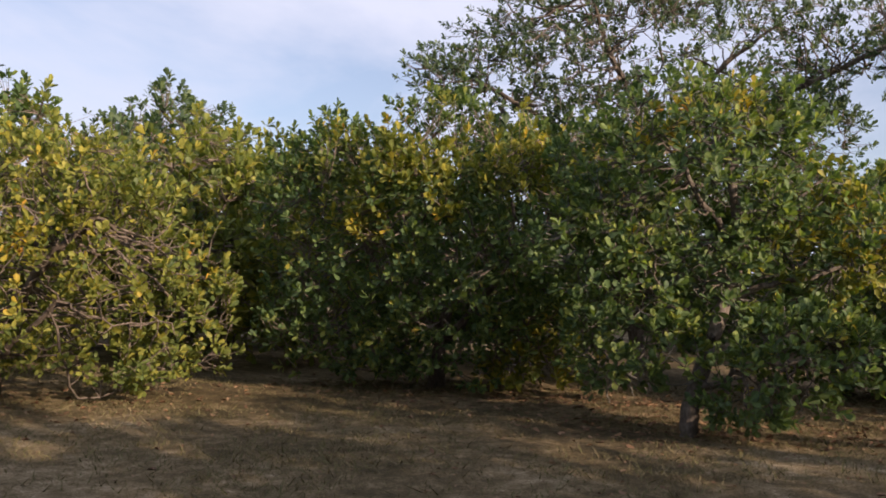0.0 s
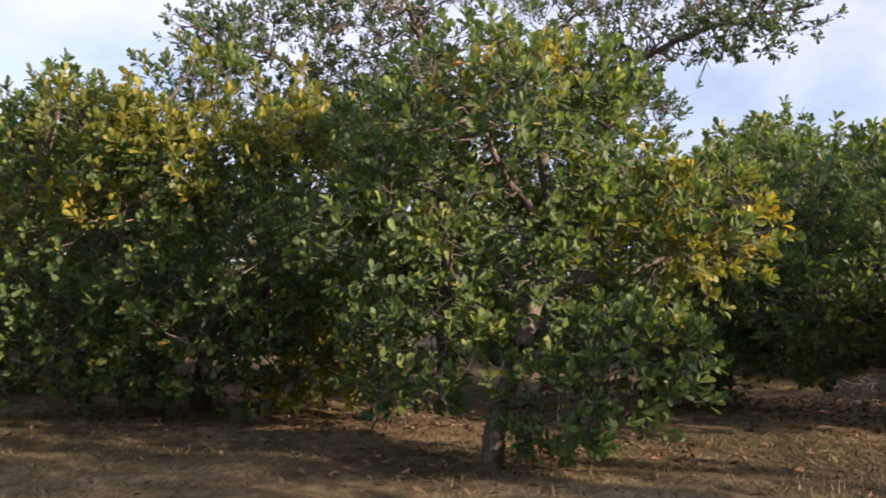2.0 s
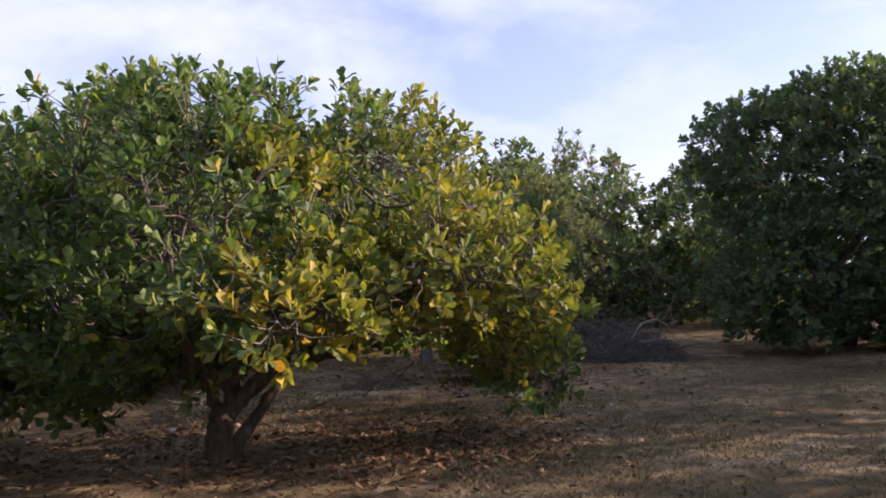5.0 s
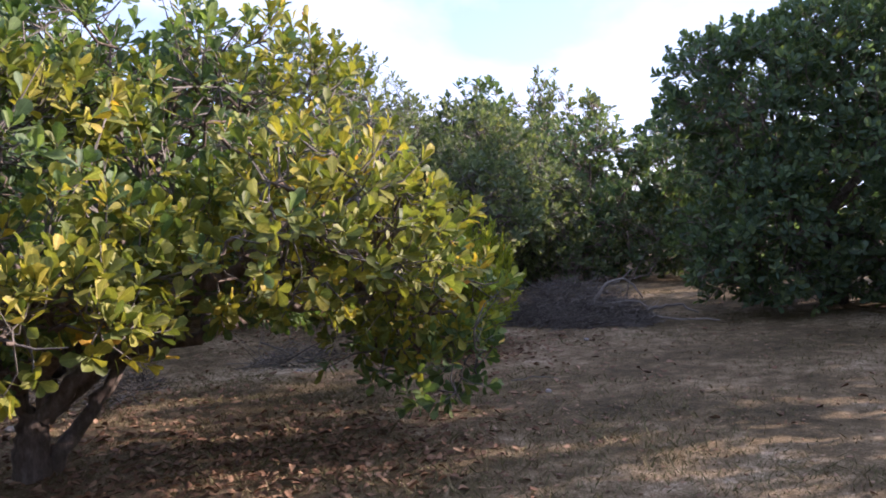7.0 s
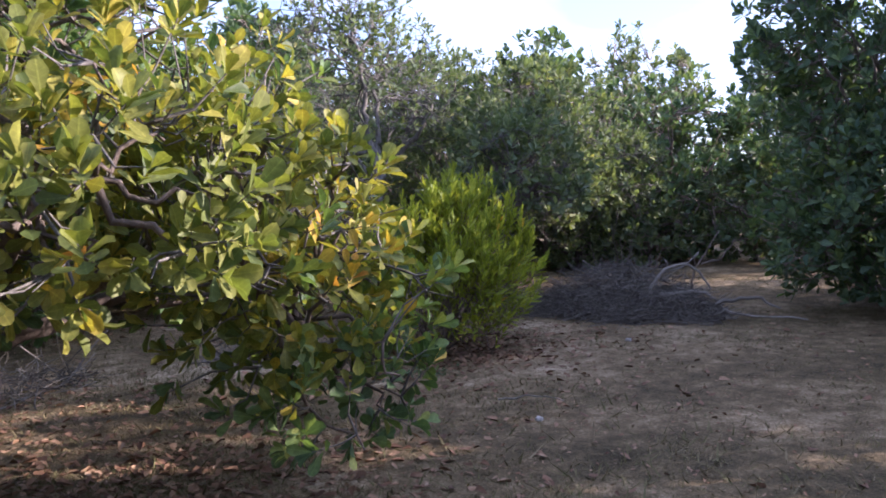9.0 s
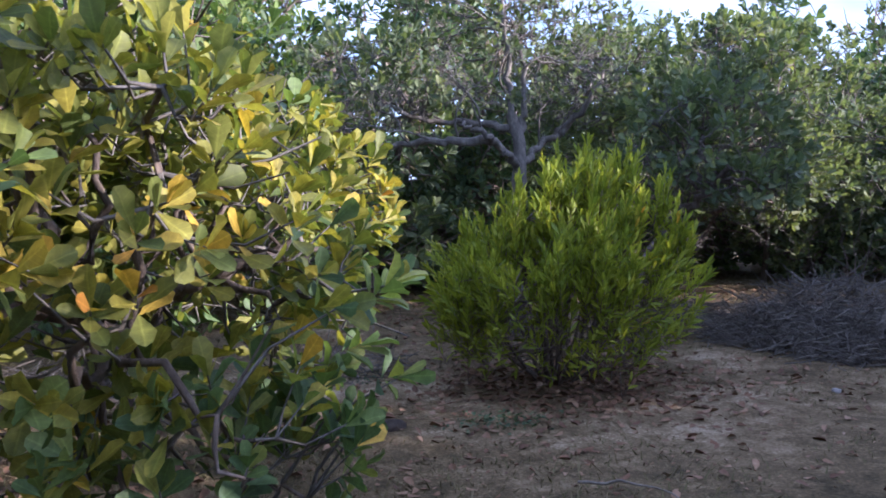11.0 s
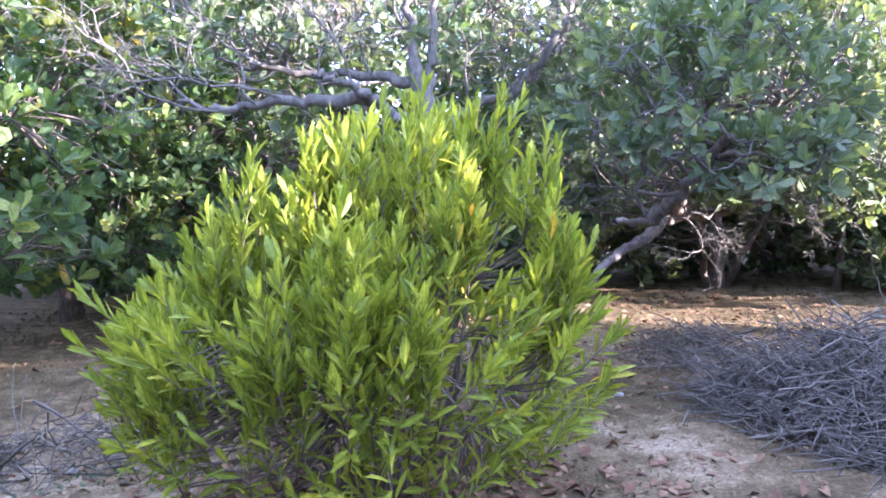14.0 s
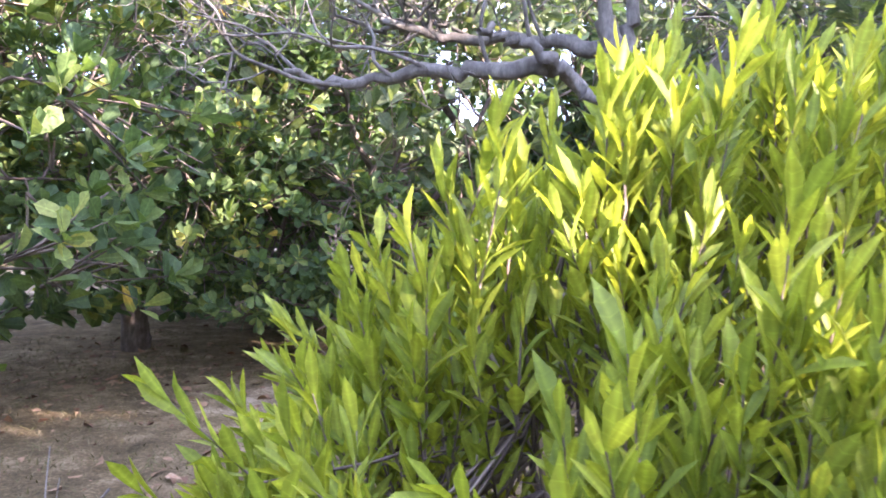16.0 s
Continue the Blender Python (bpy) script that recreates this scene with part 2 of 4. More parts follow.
def bend(points, steps):
    """A smooth curve through the given points (Catmull-Rom)."""
    p = np.array(points, float)
    p = np.vstack([2 * p[0] - p[1], p, 2 * p[-1] - p[-2]])
    out = []
    for i in range(1, len(p) - 2):
        for s in np.linspace(0, 1, steps, endpoint=False):
            a, b, c, d = p[i - 1:i + 3]
            out.append(0.5 * (2 * b + (c - a) * s + (2 * a - 5 * b + 4 * c - d) * s * s + (3 * b - a - 3 * c + d) * s ** 3))
    out.append(p[-2])
    return np.array(out)


def tubes(lines, radii, sides):
    """Vertices and quads of many tapered tubes. lines: (n, k, 3); radii: (n, k)."""
    n, k, _ = lines.shape
    d = np.gradient(lines, axis=1)
    d = unit(d)
    ref = np.where(np.abs(d[..., 2:3]) > 0.9, np.array([1.0, 0, 0]), np.array([0, 0, 1.0]))
    u = unit(np.cross(d, ref))
    w = np.cross(d, u)
    ang = np.arange(sides) * 2 * np.pi / sides
    ring = u[:, :, None, :] * np.cos(ang)[:, None] + w[:, :, None, :] * np.sin(ang)[:, None]
    v = lines[:, :, None, :] + ring * radii[:, :, None, None]
    idx = np.arange(n * k * sides).reshape(n, k, sides)
    nxt = np.roll(idx, -1, axis=2)
    q = np.stack([idx[:, :-1], nxt[:, :-1], nxt[:, 1:], idx[:, 1:]], axis=-1).reshape(-1, 4)
    return v.reshape(-1, 3), q


def limb_mesh(name, pts, r0, r1, mat, rng, sides=9, gnarl=0.12):
    """One limb with an uneven skin."""
    line = np.array(pts)
    k = len(line)
    s = np.linspace(0, 1, k)
    rad = r0 * (1 - s) + r1 * s
    rad = rad * (1 + rng.normal(0, gnarl * 0.5, k))
    v, q = tubes(line[None], rad[None], sides)
    v = v + rng.normal(0, 1, v.shape) * np.repeat(rad, sides)[:, None] * gnarl * 0.5
    return raw_mesh(name, v, q, mat)


# leaf templates: x across, y along the midrib, z up from the skin
BROAD = np.array([(0, 0, 0), (0, 0.42, -0.03), (0, 0.78, -0.02), (0, 1.0, -0.07), (-0.15, 0.36, 0.035), (-0.29, 0.72, 0.06), (-0.17, 0.96, 0.0),
                  (0.15, 0.36, 0.035), (0.29, 0.72, 0.06), (0.17, 0.96, 0.0)])
BROAD_F = np.array([(0, 7, 1), (0, 1, 4), (1, 7, 8), (1, 8, 2), (1, 2, 5), (1, 5, 4), (2, 8, 9), (2, 9, 3), (2, 3, 6), (2, 6, 5)])
PLAIN = np.array([(0, 0, 0), (0.22, 0.48, 0.05), (0.25, 0.82, 0.05), (0, 1.0, -0.05), (-0.25, 0.82, 0.05), (-0.22, 0.48, 0.05)])
PLAIN_F = np.array([(0, 1, 2), (0, 2, 3), (0, 3, 4), (0, 4, 5)])
NARROW = np.array([(0, 0, 0), (0.065, 0.35, 0.02), (0.085, 0.68, 0.01), (0, 1.0, -0.06), (-0.085, 0.68, 0.01), (-0.065, 0.35, 0.02), (0, 0.5, -0.012)])
NARROW_F = np.array([(0, 1, 6), (1, 2, 6), (2, 3, 6), (3, 4, 6), (4, 5, 6), (5, 0, 6)])


def leaf_mesh(name, frames, template, faces, mat):
    """All leaves of a crown as one mesh; frames: (n, 3, 4), the axes times size and the place of each leaf."""
    n, k = len(frames), len(template)
    v = np.einsum("nij,kj->nki", frames[:, :, :3], template) + frames[:, None, :, 3]
    f = (faces[None] + (np.arange(n) * k)[:, None, None]).reshape(-1, 3)
    return raw_mesh(name, v.reshape(-1, 3), f, mat, np.tile(template[:, :2], (n, 1)))


def rosettes(rng, tips, dirs, per, length, spread=(0.45, 1.5), wide=1.0, droop=0.25, back=0.09):
    """Leaves set in spirals round the shoot tips."""
    n = len(tips)
    d = np.repeat(unit(dirs), per, axis=0)
    m = n * per
    j = np.tile(np.arange(per), n)
    phi = j * 2.39996 + np.repeat(rng.uniform(0, 6.28, n), per) + rng.normal(0, 0.2, m)
    frac = (j + rng.uniform(-0.4, 0.4, m)) / max(per - 1, 1)
    th = spread[0] + (spread[1] - spread[0]) * np.clip(frac, 0, 1) + rng.normal(0, 0.15, m)
    ref = np.where(np.abs(d[:, 2:3]) > 0.9, np.array([1.0, 0, 0]), np.array([0, 0, 1.0]))
    u = unit(np.cross(d, ref))
    w = np.cross(d, u)
    v = d * np.cos(th)[:, None] + (u * np.cos(phi)[:, None] + w * np.sin(phi)[:, None]) * np.sin(th)[:, None]
    v[:, 2] -= droop * rng.uniform(0, 1, m) * np.clip(frac, 0, 1)
    v = unit(v)
    nrm = d + rng.normal(0, 0.22, (m, 3))
    nrm = unit(nrm - v * np.sum(nrm * v, axis=1, keepdims=True))
    x = np.cross(v, nrm)
    size = length * rng.uniform(0.62, 1.15, m)
    at = np.repeat(tips, per, axis=0) - d * (np.clip(frac, 0, 1) * back)[:, None]
    wid = wide * rng.uniform(0.85, 1.15, m)
    curl = rng.uniform(0.3, 1.9, m)
    return np.stack([x * (size * wid)[:, None], v * size[:, None], nrm * (size * curl)[:, None], at], axis=2)


def wobble(p, seed, scale):
    """Cheap smooth noise between about -1 and 1."""
    q = p * scale
    return (np.sin(q[:, 0] * 1.7 + seed + 1.3 * np.sin(q[:, 1] * 1.1 + seed * 2)) + np.sin(q[:, 1] * 2.1 + seed * 3 + 1.1 * np.sin(q[:, 2] * 1.6))
            + np.sin(q[:, 2] * 2.3 + seed * 5 + 1.2 * np.sin(q[:, 0] * 0.9))) / 3


def tree(name, seed, base, lobes, trunk, limbs, mat, label, category="tree", group="orchard trees", density=30, per=8, length=0.125,
         near=False, singles=None, trunk_r=0.12, bark=None, twig_r=0.0045, lobe_branches=9, spread=(0.3, 1.25), wide=0.92, bare=0.0, droop=0.25, low=0.12, clumping=0.6, accent=(), twig=None):
    """A tree: trunk and limbs as tubes, branches to each lobe of the crown, twigs to every shoot, leaves in rosettes.
    lobes: (x, y, z, rx, ry, rz). trunk and limbs: points. singles: a test on the plan for the leaves that are parts of their own."""
    rng = np.random.default_rng(seed)
    base = np.array(base, float)
    root = thing(name, tuple(base), label, category, group)
    bark = bark or m_bark
    tk = bend(trunk, 6)
    flare = tk.copy()
    me = limb_mesh("trunk", flare - base, trunk_r * 1.25, trunk_r * 0.62, bark, rng, 11)
    child("trunk", me, root)
    for side in limbs:
        pts = bend(side, 6)
        pts[1:-1] += rng.normal(0, 0.02, pts[1:-1].shape)
        child("limb", limb_mesh("limb", pts - base, trunk_r * 0.55, trunk_r * 0.2, bark, rng, 8), root)
    skel = [tk] + [bend(s, 6) for s in limbs]
    wood = np.vstack(skel)
    wood = wood[wood[:, 2] > min(0.5, tk[-1, 2] * 0.5)]
    br_lines, lobes = [], np.array(lobes, float)
    for lobe in lobes:
        c, r = lobe[:3], lobe[3:6]
        for _ in range(max(3, int(lobe_branches * np.mean(r) / 1.2))):
            a = unit(rng.normal(0, 1, 3) + np.array([0, 0, 0.35]))
            end = c + a * r * rng.uniform(0.55, 0.92)
            end[2] = max(end[2], low + 0.1)
            dist = np.linalg.norm(wood - (c * 0.6 + end * 0.4), axis=1) + rng.uniform(0, 0.5, len(wood))
            st_pt = wood[np.argmin(dist)]
            mid = st_pt * 0.5 + end * 0.5 + rng.normal(0, 0.12, 3) * np.linalg.norm(end - st_pt)
            mid[2] -= 0.08 * np.linalg.norm(end - st_pt)
            br_lines.append(bend([st_pt, mid, end], 5))
    br = np.array(br_lines)
    k = br.shape[1]
    br[:, 1:-1] += rng.normal(0, 0.025, br[:, 1:-1].shape)
    rad = np.linspace(trunk_r * 0.17, trunk_r * 0.06, k)[None] * rng.uniform(0.7, 1.2, (len(br), 1))
    holders = []
    if singles is not None:
        for ln, r in zip(br, rad):
            v, q = tubes((ln - base)[None], r[None], 5)
            holders.append(child("branch", raw_mesh("branch", v, q, bark), root))
    else:
        v, q = tubes(br - base, rad, 4)
        child("branch_mass", raw_mesh("branch_mass", v, q, bark), root, kind="stuff")
    knots = br[:, 3:].reshape(-1, 3)
    tips, outs = [], []
    for i, lobe in enumerate(lobes):
        c, r = lobe[:3], lobe[3:6]
        area = 4 * np.pi * np.mean(r) ** 2
        n = int(area * density)
        nc = max(8, int(n / 14))
        seeds = unit(rng.normal(0, 1, (nc, 3)) + np.array([0, 0, 0.25]))
        a = unit(seeds[rng.integers(0, nc, n)] + rng.normal(0, 0.16 if clumping > 0.5 else 0.3, (n, 3)) / np.mean(r) * 1.3)
        loose = rng.uniform(0, 1, n) > clumping
        a[loose] = unit(rng.normal(0, 1, (int(loose.sum()), 3)) + np.array([0, 0, 0.2]))
        rr = 1 - 0.5 * rng.uniform(0, 1, n) ** 2.0
        bulge = 1 + 0.17 * wobble(a * np.mean(r), seed * 1.7 + i, 2.4) + 0.10 * wobble(a * np.mean(r), seed * 0.7 + i * 2, 6.0) + np.abs(rng.normal(0, 0.05, n))
        p = c + a * r * (rr * bulge)[:, None]
        keep = p[:, 2] > low + rng.uniform(0, 0.15, n)
        for j2, other in enumerate(lobes):
            if j2 != i:
                e = np.linalg.norm((p - other[:3]) / other[3:6], axis=1)
                keep &= (e > 0.72) | (rng.uniform(0, 1, n) < 0.12)
        gap = wobble(p, seed * 0.37, 2.9)
        keep &= (gap > -0.55) | (rng.uniform(0, 1, n) < 0.25)
        tips.append(p[keep])
        outs.append(unit(unit((p - c) / r)[keep] + np.array([0, 0, 0.8]) + rng.normal(0, 0.32, (int(keep.sum()), 3))))
    tips, outs = np.vstack(tips), np.vstack(outs)
    # twigs fork off the branches, and further out off one another
    def closest(p, nodes):
        found, dist = np.empty(len(p), int), np.empty(len(p))
        for s0 in range(0, len(p), 1500):
            d2 = ((p[s0:s0 + 1500] ** 2).sum(1)[:, None] + (nodes ** 2).sum(1)[None] - 2 * p[s0:s0 + 1500] @ nodes.T)
            found[s0:s0 + 1500] = d2.argmin(1)
            dist[s0:s0 + 1500] = d2.min(1)
        return found, dist
    nodes, owner = knots, np.arange(len(knots)) // (k - 3)
    order = np.argsort(closest(tips, knots)[1])
    start, stem_of = np.empty_like(tips), np.empty(len(tips), int)
    for batch in np.array_split(order, 7):
        if len(batch):
            at_node, _ = closest(tips[batch] - outs[batch] * 0.1, nodes)
            start[batch], stem_of[batch] = nodes[at_node], owner[at_node]
            some = batch[::3]
            nodes = np.vstack([nodes, start[some] * 0.4 + (tips[some] - outs[some] * 0.12) * 0.6])
            owner = np.concatenate([owner, stem_of[some]])
    mid = start * 0.4 + (tips - outs * 0.12) * 0.6
    lines = np.stack([start, mid, tips] if twig_r < 0.0065 else [start, tips], axis=1)
    trad = np.linspace(twig_r * 2.0, twig_r * 0.7, lines.shape[1])[None] * rng.uniform(0.7, 1.3, (len(tips), 1))
    v, q = tubes(lines - base, trad, 3)
    child("twig_mass", raw_mesh("twig_mass", v, q, twig or m_twig), root, kind="stuff")
    leafy = rng.uniform(0, 1, len(tips)) >= bare
    fr = rosettes(rng, tips[leafy], outs[leafy], per, length, spread, wide, droop)
    fr[:, :, 3] -= base
    held = np.repeat(stem_of[leafy], per)
    tmpl, fcs = (BROAD, BROAD_F) if near else (PLAIN, PLAIN_F)
    own = np.zeros(len(fr), bool)
    at = fr[:, :, 3] + base
    # accent spots: yellower leaf colour paints sunlit clumps as well as real yellow leaves
    if accent:
        spots = np.array(accent)
        own = (np.linalg.norm(at[:, None] - spots[None, :, :3], axis=2) < spots[None, :, 3] * rng.uniform(0.7, 1.15, (len(at), 1))).any(axis=1)
    single = np.zeros(len(fr), bool)
    if singles is not None:
        cand = np.flatnonzero(singles(at))
        rng.shuffle(cand)
        single[cand[:300]] = True
    child("crown", leaf_mesh("crown", fr[~single & ~own], tmpl, fcs, mat), root, kind="stuff")
    if own.any():
        child("yellow_clump", leaf_mesh("yellow_clump", fr[~single & own], tmpl, fcs, m_mixed), root, "outer leaves in yellow, partly leaf colour, partly painted sunlight", "stuff")
    if single.any():
        green_leaf = raw_mesh("leaf", BROAD, BROAD_F, mat, BROAD[:, :2])
        yellow_leaf = raw_mesh("leaf", BROAD, BROAD_F, m_mixed, BROAD[:, :2])
        for f, h, y in zip(fr[single], held[single], own[single]):
            ob = new("leaf", yellow_leaf if y else green_leaf)
            ob.parent = holders[h]
            ob.matrix_basis = Matrix([list(f[0]), list(f[1]), list(f[2]), [0, 0, 0, 1]])
    return root


# ---- ground: one sheet out to the horizon, finer where the walk passes ----
def ground():
    rng = np.random.default_rng(5)
    core = np.linspace(-1, 1, 150)
    def axis(mid, half):
        inner = mid + core * half
        step = np.geomspace(0.3, 260, 26)
        return np.concatenate([(inner[0] - np.cumsum(step))[::-1], inner, inner[-1] + np.cumsum(step)])
    xs, ys = axis(9.0, 14.5), axis(9.0, 13.5)
    gx, gy = np.meshgrid(xs, ys)
    p = np.stack([gx.ravel(), gy.ravel(), np.zeros(gx.size)], axis=1)
    z = 0.035 * wobble(p, 1.0, 0.7) + 0.018 * wobble(p, 4.0, 2.3) + 0.008 * wobble(p, 9.0, 6.0) + rng.normal(0, 0.004, len(p))
    fade = np.clip(1.6 - np.hypot(p[:, 0] - 9, p[:, 1] - 9) / 25, 0, 1)
    p[:, 2] = z * fade
    nx, ny = len(xs), len(ys)
    i = np.arange(nx * ny).reshape(ny, nx)
    q = np.stack([i[:-1, :-1], i[:-1, 1:], i[1:, 1:], i[1:, :-1]], axis=-1).reshape(-1, 4)
    ob = new("ground", raw_mesh("ground", p, q, m_soil))
    return tagged(ob, "reddish sandy soil with bare patches and short dry grass", "ground", kind="structure")


def height(p):
    q = np.column_stack([p[:, 0], p[:, 1], np.zeros(len(p))])
    return 0.035 * wobble(q, 1.0, 0.7) + 0.018 * wobble(q, 4.0, 2.3) + 0.008 * wobble(q, 9.0, 6.0)


ground()

# ---- the trees along the walk ----
tree("cashew_tree", 11, (-6.3, 10.5, 0), [(-5.3, 10.4, 1.9, 1.8, 1.7, 1.5), (-7.0, 10.7, 2.1, 2.0, 2.0, 1.6), (-4.1, 10.5, 0.9, 0.9, 1.0, 0.75),
     (-4.2, 10.0, 1.9, 0.95, 1.0, 0.95), (-6.2, 9.4, 1.1, 1.2, 0.9, 0.95), (-5.2, 10.3, 2.9, 1.3, 1.2, 0.8), (-5.0, 10.6, 0.8, 1.0, 0.8, 0.7), (-3.6, 10.9, 1.2, 0.7, 0.8, 0.9)],
     [(-6.3, 10.5, -0.05), (-6.1, 10.4, 0.5), (-6.0, 10.4, 1.2)],
     [[(-6.1, 10.3, 0.4), (-5.5, 9.6, 0.75), (-4.7, 9.2, 1.35)], [(-6.0, 10.4, 1.1), (-5.2, 10.0, 1.9), (-4.5, 9.7, 2.4)], [(-6.0, 10.4, 1.1), (-7.0, 10.6, 2.0), (-7.5, 10.8, 2.8)],
      [(-6.1, 10.4, 0.7), (-5.8, 9.2, 1.5), (-5.2, 8.9, 1.75)]],
     m_olive, "spreading cashew tree with sunlight painted into its olive-yellow leaves, and grey twigs", near=False, singles=lambda a: (a[:, 1] < 9.6) & (a[:, 0] > -5.6), density=22, bare=0.18, lobe_branches=15, accent=((-4.1, 9.5, 1.3, 0.75), (-5.0, 9.0, 2.0, 0.6), (-4.3, 9.5, 2.4, 0.5)))
tree("cashew_tree", 12, (-0.3, 12.8, 0), [(-1.7, 12.6, 2.3, 1.5, 1.6, 1.9), (0.1, 12.0, 2.5, 1.9, 1.75, 1.95), (0.2, 11.9, 1.0, 1.9, 0.9, 0.95), (1.8, 13.1, 2.4, 1.6, 1.7, 1.9),
     (-1.7, 12.2, 0.95, 1.2, 0.9, 0.9), (1.0, 12.1, 0.4, 0.75, 0.4, 0.35), (0.9, 11.0, 2.7, 0.9, 0.8, 0.9), (-0.6, 10.9, 2.8, 0.9, 0.75, 0.9)],
     [(-0.3, 12.8, -0.05), (-0.25, 12.7, 0.6), (-0.1, 12.6, 1.4)],
     [[(-0.2, 12.7, 0.7), (0.5, 12.2, 1.5), (1.1, 11.6, 2.4)], [(-0.2, 12.7, 0.9), (-1.2, 12.4, 1.9), (-1.8, 12.3, 2.9)], [(-0.1, 12.6, 1.3), (1.0, 12.9, 2.2), (1.8, 13.1, 3.2)]],
     m_green, "large dense dark green cashew tree with foliage down to the ground", near=False, singles=lambda a: a[:, 1] < 10.6, density=30, length=0.135,
     accent=((-0.2, 10.5, 3.7, 0.9), (1.3, 10.9, 3.9, 0.9), (-1.3, 11.1, 3.6, 0.8), (-0.05, 10.1, 2.8, 0.45), (-1.4, 10.9, 2.7, 0.7), (0.3, 10.4, 3.5, 0.75), (1.3, 10.9, 3.5, 0.75), (2.2, 11.7, 3.4, 0.7), (1.1, 12.0, 0.3, 0.8), (-1.7, 11.0, 3.3, 0.55),
             (-2.4, 11.6, 2.3, 0.5), (0.95, 10.2, 3.0, 0.45), (-0.7, 10.2, 3.4, 0.5), (1.9, 11.3, 2.9, 0.4)))
tree("cashew_tree", 13, (2.74, 9.0, 0), [(2.9, 9.3, 3.0, 1.35, 1.3, 1.1), (1.9, 9.6, 2.1, 0.95, 1.0, 1.1), (4.5, 9.6, 2.2, 1.25, 1.1, 0.95), (3.8, 8.4, 0.85, 0.8, 0.5, 0.65),
     (2.0, 9.3, 1.1, 0.75, 0.7, 0.6), (3.1, 9.7, 1.9, 1.2, 1.0, 0.9), (3.3, 8.45, 0.6, 0.6, 0.38, 0.4), (3.15, 8.35, 0.34, 0.5, 0.28, 0.28), (3.3, 9.9, 3.7, 1.1, 0.9, 0.65), (2.0, 10.0, 3.1, 0.8, 0.8, 0.7), (2.45, 8.75, 0.95, 0.45, 0.35, 0.4), (2.1, 9.0, 2.4, 0.7, 0.5, 0.6)],
     [(2.72, 8.95, -0.05), (2.75, 8.95, 0.35), (3.03, 9.1, 1.1), (3.3, 9.35, 1.7), (3.44, 9.43, 2.1), (3.3, 9.4, 3.1)],
     [[(2.95, 9.05, 0.9), (2.6, 9.0, 1.35), (2.1, 9.1, 1.7)], [(3.2, 9.3, 1.5), (3.9, 9.3, 1.75), (4.9, 9.4, 2.0)], [(3.4, 9.4, 2.0), (3.9, 9.5, 2.5), (4.5, 9.6, 3.0)],
      [(3.4, 9.4, 2.1), (2.9, 9.4, 2.8), (2.6, 9.4, 3.5)], [(2.8, 9.0, 0.5), (3.2, 8.6, 0.75), (3.8, 8.4, 0.9)]],
     m_green, "cashew tree with a slanting pale grey trunk and drooping branches", near=True, singles=lambda a: a[:, 1] < 8.6, density=29, trunk_r=0.085, lobe_branches=17, bare=0.14, clumping=0.7, bark=m_greybark, twig=m_pale, accent=((5.1, 9.3, 2.1, 0.8), (4.6, 8.9, 1.8, 0.5), (3.9, 9.0, 1.9, 0.45), (4.6, 9.2, 2.8, 0.6), (3.3, 8.7, 3.7, 0.5), (2.4, 8.7, 3.4, 0.4)))
tree("cashew_tree", 14, (6.1, 12.9, 0), [(5.7, 12.5, 1.6, 1.6, 1.4, 1.6), (6.8, 12.6, 2.2, 1.1, 1.2, 1.5), (6.2, 12.0, 0.8, 1.2, 0.9, 0.75)],
     [(6.1, 12.9, -0.05), (6.1, 12.8, 0.6), (6.2, 12.7, 1.3)], [[(6.1, 12.8, 0.6), (5.6, 12.4, 1.3), (5.2, 12.2, 2.0)], [(6.2, 12.7, 1.2), (6.7, 12.6, 2.0), (6.9, 12.5, 2.9)]],
     m_green, "dark green cashew tree filling the gap between two others", density=30, length=0.135)
